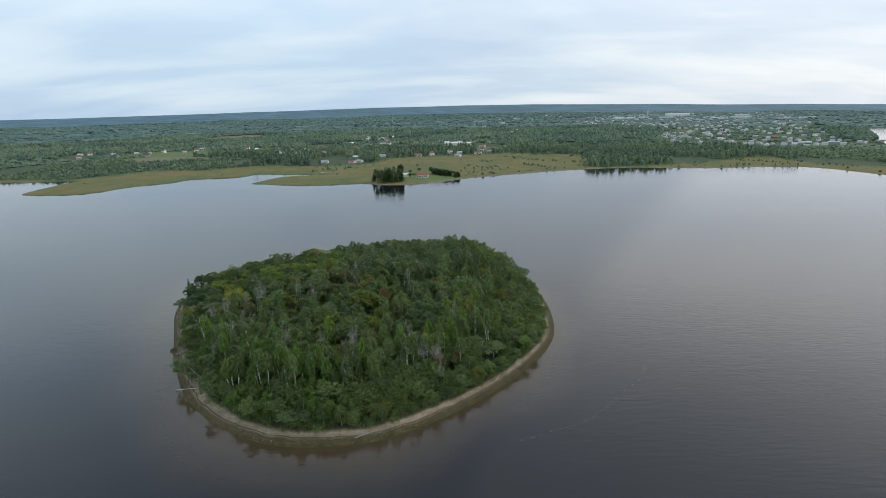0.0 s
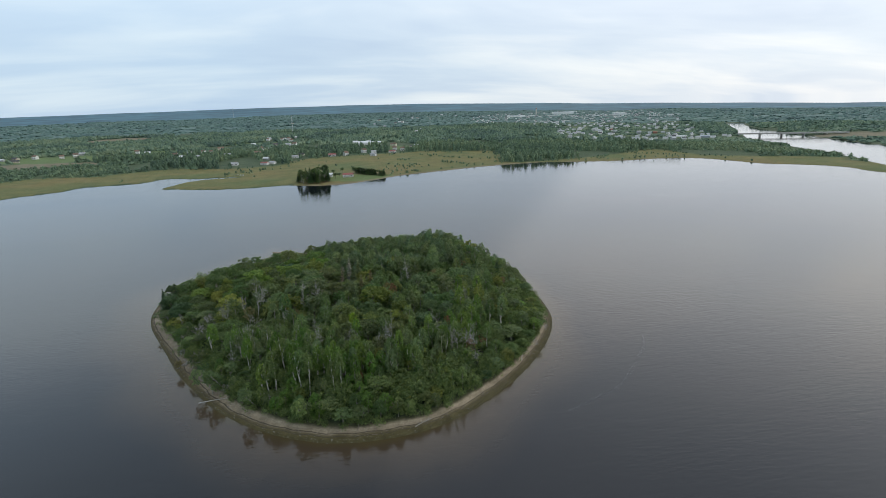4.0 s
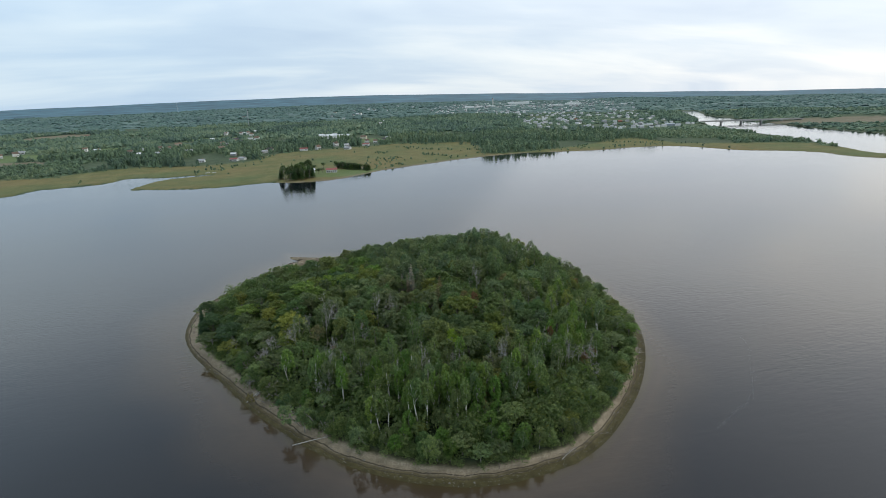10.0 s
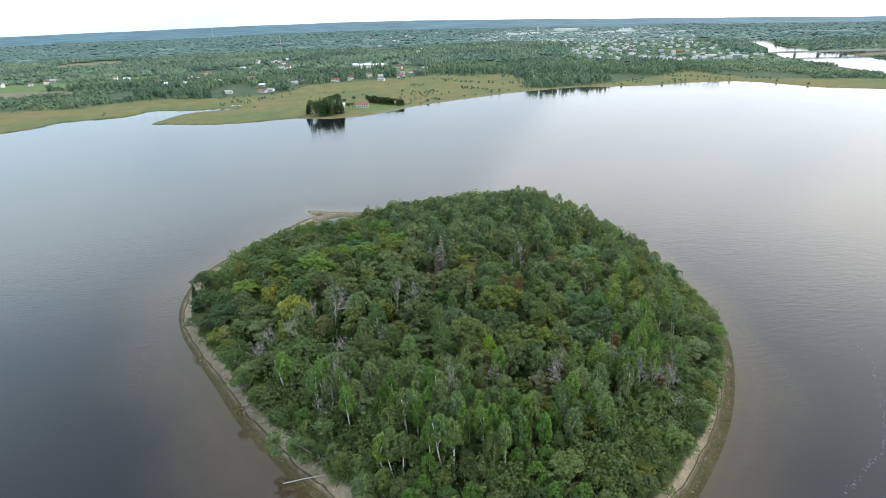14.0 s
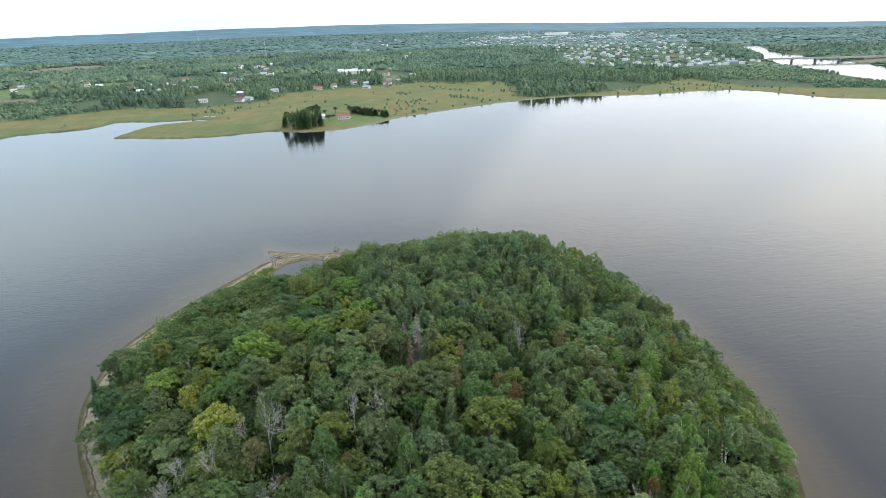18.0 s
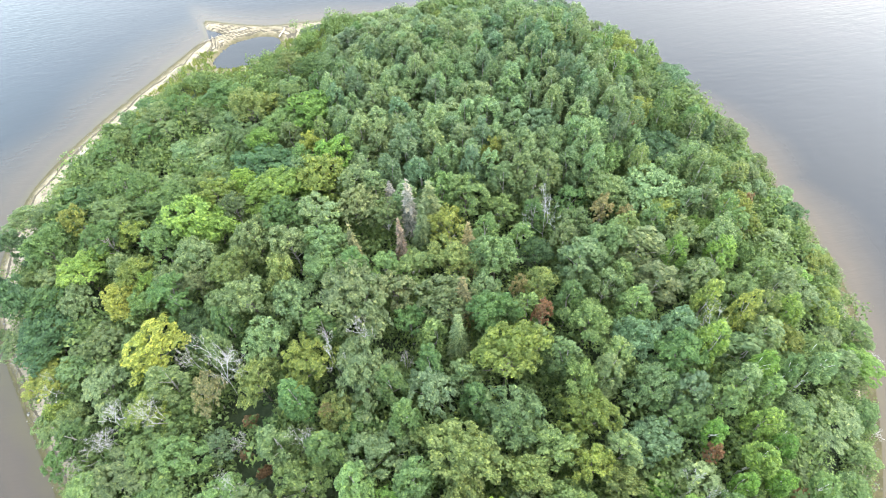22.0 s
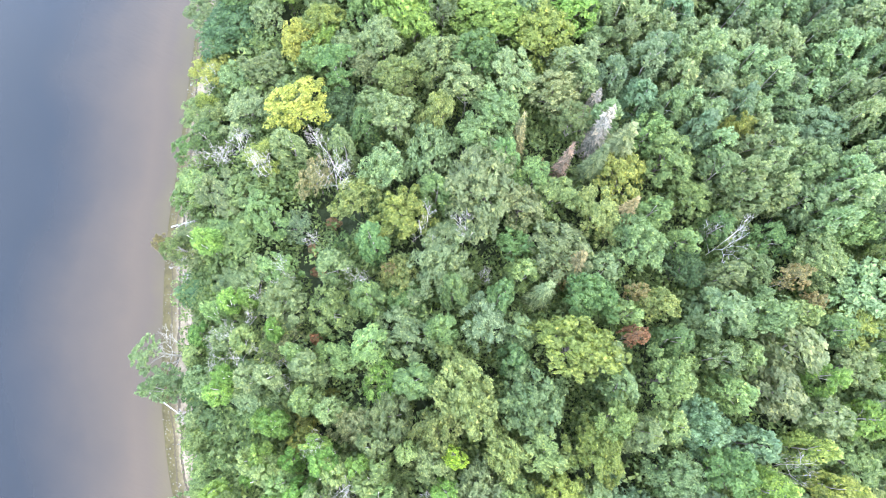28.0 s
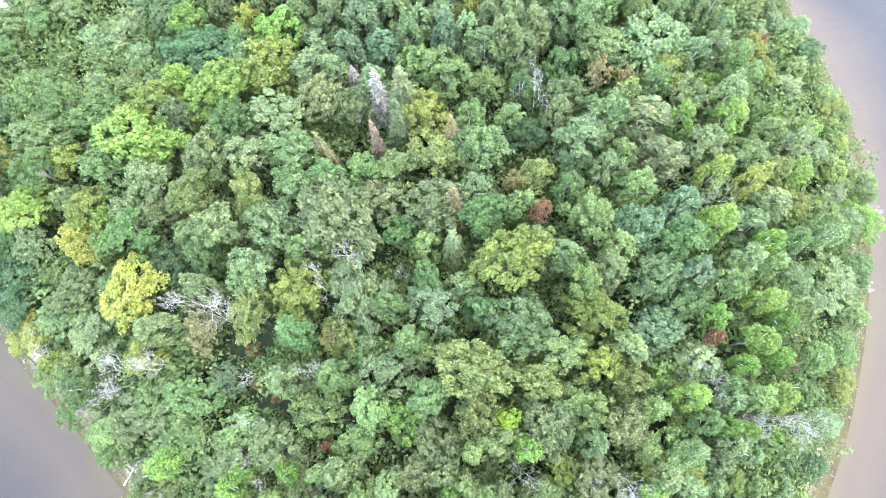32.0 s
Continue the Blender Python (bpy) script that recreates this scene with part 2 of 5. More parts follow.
def water_material():
    """Dark river water, brown over the shoals, with a light breeze on it that leaves calm lanes."""
    m, t, b = material("water", 0.06)
    b.inputs["IOR"].default_value = 1.35
    b.inputs["Specular IOR Level"].default_value = 0.5
    pos = place(t)
    shoal = chain(t, "ShaderNodeAttribute", attribute_name="shoal").outputs["Fac"]
    murk = noise_at(t, pos, 0.05, 4.0)
    deep = ramp(t, murk, [(0.3, (0.004, 0.0058, 0.0092)), (0.7, (0.006, 0.0078, 0.0115))])
    edge = math_node(t, "MULTIPLY", shoal, math_node(t, "MULTIPLY_ADD", noise_at(t, pos, 0.09, 4.0), 0.7, 0.65))
    col = mix(t, ramp(t, edge, [(0.08, (0, 0, 0)), (0.25, (0.5, 0.5, 0.5)), (0.6, (1, 1, 1))]), deep, (0.047, 0.034, 0.0225))
    col = mix(t, ramp(t, edge, [(0.75, (0, 0, 0)), (1.0, (1, 1, 1))]), col, (0.056, 0.043, 0.021))
    t.links.new(col, b.inputs["Base Color"])
    calm = ramp(t, noise_at(t, place(t, (0.35, 1, 1)), 0.007, 4.0, 0.55, 0.6), [(0.42, (0.35, 0.35, 0.35)), (0.6, (1, 1, 1))])
    ripple = noise_at(t, place(t, (0.45, 1.25, 1)), 0.75, 3.0, 0.55, 0.4)
    swell = noise_at(t, place(t, (0.3, 0.8, 1)), 0.22, 2.0, 0.5, 0.3)
    height = math_node(t, "ADD", math_node(t, "MULTIPLY", ripple, calm), math_node(t, "MULTIPLY", swell, 0.5))
    # the open side lies in the breeze: long low crests across the wind
    east = chain(t, "ShaderNodeSeparateXYZ", i0=pos).outputs[0]
    breeze = ramp(t, math_node(t, "MULTIPLY_ADD", east, 0.005, 0.3), [(0.25, (0, 0, 0)), (0.62, (1, 1, 1))])
    crest = noise_at(t, place(t, (0.2, 1.0, 1)), 0.8, 2.0, 0.5, 0.5)
    height = math_node(t, "ADD", height, math_node(t, "MULTIPLY", math_node(t, "MULTIPLY", crest, breeze), 0.6))
    bump(t, b, height, 0.28, 0.2)
    return m


def plain(name, colour, rough=0.6, spread=0.12, scale=0.8, metal=0.0):
    """Paint, boards or sheet of one colour, dulled and streaked a little."""
    m, t, b = material(name, rough)
    b.inputs["Metallic"].default_value = metal
    n = noise_at(t, place(t, (1, 1, 0.4)), scale, 5.0, 0.65)
    lo, hi = [tuple(min(1, c * k) for c in colour) for k in (1 - spread * 1.6, 1 + spread)]
    own = ramp(t, chain(t, "ShaderNodeObjectInfo").outputs["Random"], [(0, (0.8, 0.8, 0.8)), (1, (1.08, 1.08, 1.08))])
    t.links.new(mix(t, 1.0, ramp(t, n, [(0.3, lo), (0.7, hi)]), own, "MULTIPLY"), b.inputs["Base Color"])
    return m


LEAF = leaf_material("leaves")
SHRUB_LEAF = leaf_material("shrub_leaves", False, (0.115, 0.165, 0.062))
SEDGE = leaf_material("sedge", False, (0.15, 0.17, 0.06))
BARK = wood_material("bark", (0.09, 0.08, 0.065), (0.2, 0.18, 0.15))
PALE_BARK = wood_material("pale_bark", (0.17, 0.165, 0.135), (0.36, 0.345, 0.3))
WHITE_BARK = wood_material("white_bark", (0.4, 0.385, 0.34), (0.7, 0.68, 0.62))
DEAD_WOOD = wood_material("dead_wood", (0.27, 0.255, 0.235), (0.48, 0.46, 0.43))
DRIFT = wood_material("driftwood", (0.1, 0.085, 0.065), (0.24, 0.2, 0.165))
# hills and far woods: forest green shifted to blue, standing in for haze
HAZE_HILLS = woods_material("haze_hills", (0.6, 1.14, 3.1), 0.7, 0.006)
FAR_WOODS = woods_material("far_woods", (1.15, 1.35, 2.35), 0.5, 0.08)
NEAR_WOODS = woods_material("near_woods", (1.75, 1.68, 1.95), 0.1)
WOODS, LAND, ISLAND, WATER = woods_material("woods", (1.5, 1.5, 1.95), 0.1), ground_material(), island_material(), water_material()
STONE = plain("stone", (0.16, 0.15, 0.135), 0.85, 0.3, 2.0)
WHITE = plain("white_siding", (0.7, 0.7, 0.68), 0.6)
TOWN_RED = plain("faded_red_roof", (0.26, 0.1, 0.08), 0.7)
TOWN_PALE = plain("pale_town_roof", (0.34, 0.35, 0.36), 0.6)
CREAM = plain("cream_siding", (0.6, 0.55, 0.44), 0.6)
GREY = plain("grey_siding", (0.4, 0.42, 0.43), 0.6)
BRICK = plain("brick", (0.33, 0.15, 0.1), 0.8)
RED_ROOF = plain("red_roof", (0.23, 0.06, 0.05), 0.5)
DARK_ROOF = plain("dark_shingle", (0.07, 0.07, 0.075), 0.85)
BROWN_ROOF = plain("brown_shingle", (0.17, 0.12, 0.09), 0.85)
PALE_ROOF = plain("pale_metal_roof", (0.55, 0.57, 0.58), 0.45)
GLASS = plain("window_glass", (0.03, 0.035, 0.04), 0.1)
CONCRETE = plain("concrete", (0.42, 0.41, 0.38), 0.85)
FOAM = plain("foam", (0.11, 0.115, 0.12), 0.6)
STEEL = plain("galvanised_steel", (0.42, 0.43, 0.44), 0.45, metal=0.6)
BLUE = plain("blue_cladding", (0.3, 0.34, 0.38), 0.5)

# ---- tools ----
rng = np.random.default_rng(7)


def mesh_of(name, verts, faces, mat=None, smooth=False):
    """A mesh from arrays; faces all have the same number of corners."""
    me = bpy.data.meshes.new(name)
    verts, faces = np.asarray(verts, np.float32), np.asarray(faces, np.int32)
    me.vertices.add(len(verts))
    me.vertices.foreach_set("co", verts.ravel())
    n = faces.shape[1]
    me.loops.add(faces.size)
    me.loops.foreach_set("vertex_index", faces.ravel())
    me.polygons.add(len(faces))
    me.polygons.foreach_set("loop_start", np.arange(0, faces.size, n, dtype=np.int32))
    me.polygons.foreach_set("use_smooth", np.full(len(faces), smooth))
    me.update(calc_edges=True)
    if mat:
        me.materials.append(mat)
    return me


def put_attribute(me, name, values, kind="FLOAT"):
    a = me.attributes.new(name, kind, "POINT")
    values = np.asarray(values, np.float32)
    a.data.foreach_set("value" if kind == "FLOAT" else "color", values.ravel())


def part(name, bm, mat, parent, label=""):
    """Links a bmesh or a mesh as one part under a thing or a part."""
    me = bm
    if isinstance(bm, bmesh.types.BMesh):
        me = bpy.data.meshes.new(name)
        bm.to_mesh(me)
        bm.free()
    if mat and not len(me.materials):
        me.materials.append(mat)
    ob = new(name, me)
    ob.parent = parent
    return tagged(ob, label)


def thing(name, label, category, group="", at=None, kind=""):
    ob = new(name)
    ob.empty_display_size = 0.5
    if at is not None:
        ob.matrix_basis = at
    return tagged(ob, label, category, group, kind)


def box(bm, x0, y0, z0, x1, y1, z1, bevel=0.0):
    m = Matrix.Translation(((x0 + x1) / 2, (y0 + y1) / 2, (z0 + z1) / 2)) @ Matrix.Diagonal((x1 - x0, y1 - y0, z1 - z0, 1))
    got = bmesh.ops.create_cube(bm, size=1, matrix=m)
    if bevel:
        edges = list({e for v in got["verts"] for e in v.link_edges})
        bmesh.ops.bevel(bm, geom=edges, offset=bevel, segments=1, affect="EDGES")
    return bm


def smooth_line(points, steps=10, closed=True):
    """A Catmull-Rom line through plan points."""
    p = np.array(points, float)
    n = len(p)
    out = []
    for i in range(n if closed else n - 1):
        if closed:
            a, b, c, d = p[(i - 1) % n], p[i], p[(i + 1) % n], p[(i + 2) % n]
        else:
            a, b, c, d = p[max(i - 1, 0)], p[i], p[i + 1], p[min(i + 2, n - 1)]
        for s in np.arange(steps) / steps:
            out.append(0.5 * (2 * b + (c - a) * s + (2 * a - 5 * b + 4 * c - d) * s**2 + (3 * b - a - 3 * c + d) * s**3))
    return np.array(out)


def inside(poly, x, y):
    x, y = np.asarray(x, float), np.asarray(y, float)
    hit = np.zeros(x.shape, bool)
    for (ax, ay), (bx, by) in zip(poly, np.roll(poly, -1, 0)):
        if ay != by:
            hit ^= ((ay > y) != (by > y)) & (x < (bx - ax) * (y - ay) / (by - ay) + ax)
    return hit


def distance(poly, x, y):
    """Distance to a polygon's rim, positive inside."""
    if np.ndim(x) == 0:
        a, w = poly, np.roll(poly, -1, 0) - poly
        p = np.array((float(x), float(y)))
        k = np.clip(((p - a) * w).sum(1) / ((w * w).sum(1) + 1e-9), 0, 1)
        near = np.sqrt((((p - a) - k[:, None] * w) ** 2).sum(1).min())
        q = a + w
        cross = (a[:, 1] > p[1]) != (q[:, 1] > p[1])
        with np.errstate(divide="ignore", invalid="ignore"):
            left = p[0] < w[:, 0] * (p[1] - a[:, 1]) / w[:, 1] + a[:, 0]
        return near if (cross & left).sum() % 2 else -near
    x, y = np.asarray(x, np.float32), np.asarray(y, np.float32)
    best = np.full(x.shape, 1e12, np.float32)
    for (ax, ay), (bx, by) in zip(poly, np.roll(poly, -1, 0)):
        dx, dy = bx - ax, by - ay
        k = np.clip(((x - ax) * dx + (y - ay) * dy) / (dx * dx + dy * dy + 1e-9), 0, 1)
        best = np.minimum(best, (x - ax - k * dx) ** 2 + (y - ay - k * dy) ** 2)
    return np.sqrt(best) * np.where(inside(poly, x, y), 1, -1)


def wave(x, y, size, seed=0):
    """Cheap smooth noise in about -1..1, on arrays."""
    r = np.random.default_rng(seed)
    out = np.zeros(np.shape(x))
    for k in range(7):
        a, f, ph = r.uniform(0, 6.28), r.uniform(0.6, 1.7) * 6.28 / size, r.uniform(0, 6.28)
        out = out + np.sin((x * math.cos(a) + y * math.sin(a)) * f + ph)
    return out / 3.2


# ---- the plan ----
CENTRE = np.array((-25.0, 200.0))
ISLAND_RIM = smooth_line([(-17, 110.3), (-5.2, 111.7), (4.4, 115.8), (13.1, 121.9), (25, 132.3), (36.4, 145.6), (45.4, 159.4), (50.9, 172.4), (53.2, 185.3), (53.9, 200), (52.9, 214.8), (50.3, 228.7), (45.7, 242.8), (38.8, 256.8), (30.9, 268.9), (20, 279), (3, 285.4), (-10, 286.9), (-23, 288.3), (-37, 289.8), (-46.9, 290.8), (-56.9, 294.7), (-66.9, 299.2), (-63.9, 291.2), (-68.9, 283.7), (-75.8, 274.7), (-83.7, 264.7), (-90.7, 254.7), (-96.6, 244.7), (-100.5, 234.8), (-101.5, 221.8), (-100.3, 209.9), (-96.1, 197), (-90.3, 185.2), (-82.5, 170.2), (-75.8, 157.2), (-68, 145), (-61, 135), (-52, 125.4), (-42.1, 117.7), (-32, 112.7), (-25, 110.8)], 8)
ANGLE = np.arctan2(ISLAND_RIM[:, 1] - CENTRE[1], ISLAND_RIM[:, 0] - CENTRE[0])
ORDER = np.argsort(ANGLE)
RIM_A, RIM_R = ANGLE[ORDER], np.hypot(*(ISLAND_RIM - CENTRE).T)[ORDER]
POND = smooth_line([(-62, 275), (-60, 280), (-57, 283.4), (-51, 285), (-46, 284), (-44.5, 280.5), (-47.5, 276), (-53, 273), (-58, 272.5)], 4)
NOTCH = np.array([(-71, 297.5), (-63.5, 292.8), (-60.2, 289.6), (-62.5, 288.6), (-66, 288.2), (-73, 286)], float)   # water between the spit's point and its hook


def rim_radius(a):
    return np.interp(a, RIM_A, RIM_R, period=2 * math.pi)


def beach_width(a):
    """How wide the bare beach is, by the angle from the island's middle (degrees, from +x against the clock)."""
    return np.interp(np.degrees(a) % 360, [0, 60, 95, 112, 122, 150, 185, 215, 235, 265, 290, 320, 340], [2.6, 1.8, 3.6, 7.0, 9.0, 8.0, 4.2, 4.6, 5.2, 4.7, 4.2, 3.6, 3.0])


def island_inset(x, y):
    dx, dy = np.asarray(x, float) - CENTRE[0], np.asarray(y, float) - CENTRE[1]
    a = np.arctan2(dy, dx)
    return rim_radius(a) - np.hypot(dx, dy), a


def island_height(x, y):
    d, a = island_inset(x, y)
    w = beach_width(a)
    h = np.interp(d / w, [-8, -0.4, 0, 0.45, 0.9, 1.15, 3, 6, 12], [-3, -0.25, 0, 0.35, 0.75, 1.7, 3.0, 4.2, 5.0])
    h = h + 0.06 * wave(x, y, 7, 3) * np.clip(d, 0, 1) + 0.3 * wave(x, y, 25, 4) * np.clip((d - w) / 8, 0, 1)
    pond = distance(POND, x, y)
    low = np.clip((pond + 16) / 14, 0, 1)
    h = np.where(d > 0, h * (1 - low) + np.minimum(h, 0.22) * low, h)
    notch = distance(NOTCH, x, y)
    h = np.where(notch > -0.8, np.minimum(h, 0.02 - 0.3 * np.clip(notch + 0.4, -0.2, 2)), h)
    return np.where(pond > -0.6, np.minimum(h, -0.25 * np.clip(pond + 0.6, 0, 1.5)), h)


SHORE = smooth_line([(-2600, 1500), (-1300, 760), (-800, 660), (-540, 634), (-455, 638), (-448, 606), (-437, 540), (-410, 525), (-364, 530), (-345, 575), (-315, 603),
                     (-305, 629), (-252, 645), (-238, 674), (-200, 664), (-160, 664), (-150, 656), (-174, 652), (-200, 638), (-213, 590), (-198, 580), (-166, 567), (-130, 562),
                     (-88, 570), (-66, 560), (-46, 556), (-21, 562), (8, 583), (28, 602), (62, 622), (96, 637), (134, 655), (171, 666), (230, 676), (258, 669), (324, 655),
                     (375, 660), (430, 648), (452, 600), (466, 560), (500, 530), (515, 500), (518, 440), (640, 300), (1100, 100), (2600, -300)], 6, False)
LANDMASS = np.vstack([SHORE, [(9000, 300), (9000, 9000), (-9000, 9000), (-9000, 2500)]])
RIVER = smooth_line([(1120, 1475), (1040, 1400), (880, 1160), (735, 930), (695, 850), (660, 740), (640, 670), (620, 620), (600, 570), (575, 520), (560, 440), (700, 300), (800, 420),
                     (779, 626), (792, 723), (826, 829), (882, 979), (965, 1184), (1085, 1385), (1150, 1440)], 5)
WOOD_EDGE = smooth_line([(-1400, 780), (-560, 655), (-463, 655), (-431, 685), (-400, 722), (-330, 716), (-300, 748), (-249, 768), (-185, 748), (-118, 762), (-100, 806), (-70, 836), (43, 866),
                         (104, 877), (152, 859), (206, 836), (192, 740), (180, 690), (224, 684), (304, 701), (369, 730), (434, 765), (449, 736), (456, 678), (475, 650), (522, 615),
                         (579, 582), (590, 560), (640, 600), (720, 420), (2600, -250)], 4, False)
WOODLAND = np.vstack([WOOD_EDGE, [(9000, 300), (9000, 9000), (-9000, 9000), (-9000, 2500)]])
TOWN = np.array([(410, 1010), (560, 905), (712, 930), (745, 1060), (950, 1500), (1250, 1950), (1560, 2800), (1400, 3400), (850, 2900), (480, 2300), (410, 1820), (560, 1500), (430, 1150)], float)
# clearings: middle, half lengths, turn in degrees, cover (1 lawn, 2 bare)
CLEARINGS = [(-470, 885, 85, 42, -8, 2), (-500, 985, 110, 62, -10, 1), (-425, 1012, 45, 30, 20, 1), (-580, 1470, 70, 110, 0, 2), (-355, 1050, 35, 60, 15, 1), (-215, 1215, 60, 40, 20, 1),
             (377, 1285, 70, 22, -10, 2), (50, 965, 60, 40, 0, 1), (355, 1560, 70, 40, 0, 1), (-20, 1680, 90, 40, 0, 1), (1230, 1270, 190, 60, -42, 1), (1400, 1600, 130, 45, -40, 2), (1500, 1700, 200, 60, -20, 2),
             (960, 800, 150, 70, -45, 2)]


def clearing(x, y):
    kind = np.zeros(np.shape(x))
    for cx, cy, rx, ry, turn, k in CLEARINGS:
        c, s = math.cos(radians(turn)), math.sin(radians(turn))
        u, v = (x - cx) * c + (y - cy) * s, -(x - cx) * s + (y - cy) * c
        kind = np.where((u / rx) ** 2 + (v / ry) ** 2 + 0.25 * wave(x, y, 60, 5) < 1, k, kind)
    return kind


RIDGE_AZ = [-180, -60, -37, -28, -18, -8, 0, 8, 15, 22, 30, 38, 45, 56, 180]
RIDGE_Z = [40, 52, 46, 55, 63, 74, 78, 74, 62, 48, 34, 20, 6, 2, 40]


def land_height(x, y, shore=None):
    x, y = np.asarray(x, float), np.asarray(y, float)
    d = np.minimum(distance(LANDMASS, x, y), -distance(RIVER, x, y)) if shore is None else shore
    r, az = np.hypot(x, y), np.degrees(np.arctan2(x, y))
    far = np.clip((r - 1500) / 3300, 0, 1) ** 1.7
    roll = np.clip((r - 750) / 900, 0, 1) * (4 + 4 * wave(x, y, 700, 8) * (1 - 0.85 * far)) + far * (np.interp(az, RIDGE_AZ, RIDGE_Z) - 1 + 1.2 * wave(x, y, 900, 9))
    bank = np.interp(d, [-15, 0, 1.2, 6, 60, 200], [-3, -0.05, 0.5, 0.8, 1.4, 3.0])
    return bank + np.where(d > 0, np.maximum(roll, 0) * np.clip(d / 150, 0, 1), 0)


# ---- ground, water, island ----


def build_land():
    az = np.radians(np.concatenate([np.arange(-180, -58, 6.0), np.arange(-58, 62, 0.33), np.arange(62, 180, 6.0)]))
    r = np.concatenate([[5.0, 300], 400 * np.exp(np.arange(0, 1.05, 0.0085)), 1155 * np.exp(np.arange(0, 1.45, 0.02)), [4950.0]])
    R, A = np.meshgrid(r, az, indexing="ij")
    x, y = R * np.sin(A), R * np.cos(A)
    d = np.minimum(distance(LANDMASS, x, y), -distance(RIVER, x, y))
    d = d + 1.2 * wave(x, y, 14, 11) * np.clip(1 - np.abs(d) / 30, 0, 1)
    z = land_height(x, y, d)
    n, k = len(r), len(az)
    i, j = np.meshgrid(np.arange(n - 1), np.arange(k), indexing="ij")
    a, b = i * k + j, i * k + (j + 1) % k
    faces = np.stack([a, b, b + k, a + k], -1).reshape(-1, 4)
    me = mesh_of("ground", np.stack([x, y, z], -1).reshape(-1, 3), faces, LAND, True)
    # unbroken forest covers the far land and the hills, blue haze mixed into its colour
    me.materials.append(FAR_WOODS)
    me.materials.append(HAZE_HILLS)
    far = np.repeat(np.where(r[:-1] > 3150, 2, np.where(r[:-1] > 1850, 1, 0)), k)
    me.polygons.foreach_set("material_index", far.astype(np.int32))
    wood = distance(WOODLAND, x, y)
    meadow = np.clip(0.5 - wood / 8, 0, 1)
    clear = clearing(x, y)
    town = inside(TOWN, x, y)
    sand = np.where(d < 1.6, 1.0, 0)
    meadow = np.where((d < 2.2) & (x < -78), 0, meadow)   # cut peat bank along the marsh
    sand = np.where(x < -78, 0, sand)
    sand = np.where((d < 4) & (x > -70) & (x < 230), 1.0, sand)
    lawn = np.where((clear == 1) | (town & (wave(x, y, 50, 6) > 0.5)), 0.9, 0)
    # mown ground round the house on the point
    lawn = np.maximum(lawn, np.where(((x + 15) / 45) ** 2 + ((y - 600) / 26) ** 2 < 1, 0.8, 0))
    bare = np.maximum(np.where(clear == 2, 0.8, 0), sand * np.where(x > 380, 0.25, 0.75))
    put_attribute(me, "cover", np.stack([meadow, lawn, bare, np.ones_like(bare)], -1).reshape(-1, 4), "FLOAT_COLOR")
    tagged(new("ground", me), "mainland with sedge meadow, fields and forest floor", "ground", kind="structure")


def ring_grid(radii, k):
    """Faces of a closed polar grid."""
    n = len(radii)
    i, j = np.meshgrid(np.arange(n - 1), np.arange(k), indexing="ij")
    a, b = i * k + j, i * k + (j + 1) % k
    return np.stack([a, b, b + k, a + k], -1).reshape(-1, 4)


def build_water():
    k = 360
    a = np.arange(k) / k * 2 * math.pi
    off = np.concatenate([[-94, -70, -50, -30, -15, -6], np.arange(-4, 40, 2.0), 40 * np.exp(np.arange(0.1, 4.9, 0.16)), [5010.0]])
    rim = rim_radius(a)
    radius = np.maximum(rim[None] + off[:, None], 0.5)
    x, y = CENTRE[0] + radius * np.cos(a), CENTRE[1] + radius * np.sin(a)
    me = mesh_of("water", np.stack([x, y, 0 * x], -1).reshape(-1, 3), ring_grid(off, k), WATER, True)
    reach = 6.8 + 3.2 * np.cos(a - radians(200)) + 2.5 * wave(a * 30, a * 0, 20, 2)
    shoal = np.exp(-np.clip(off, 0, None)[:, None] / reach[None])
    shoal = np.where(off[:, None] < -3, 0.12, shoal)
    put_attribute(me, "shoal", shoal.ravel())
    tagged(new("water", me), "dark river water with light ripples, brown over the shoals", "water", kind="structure")


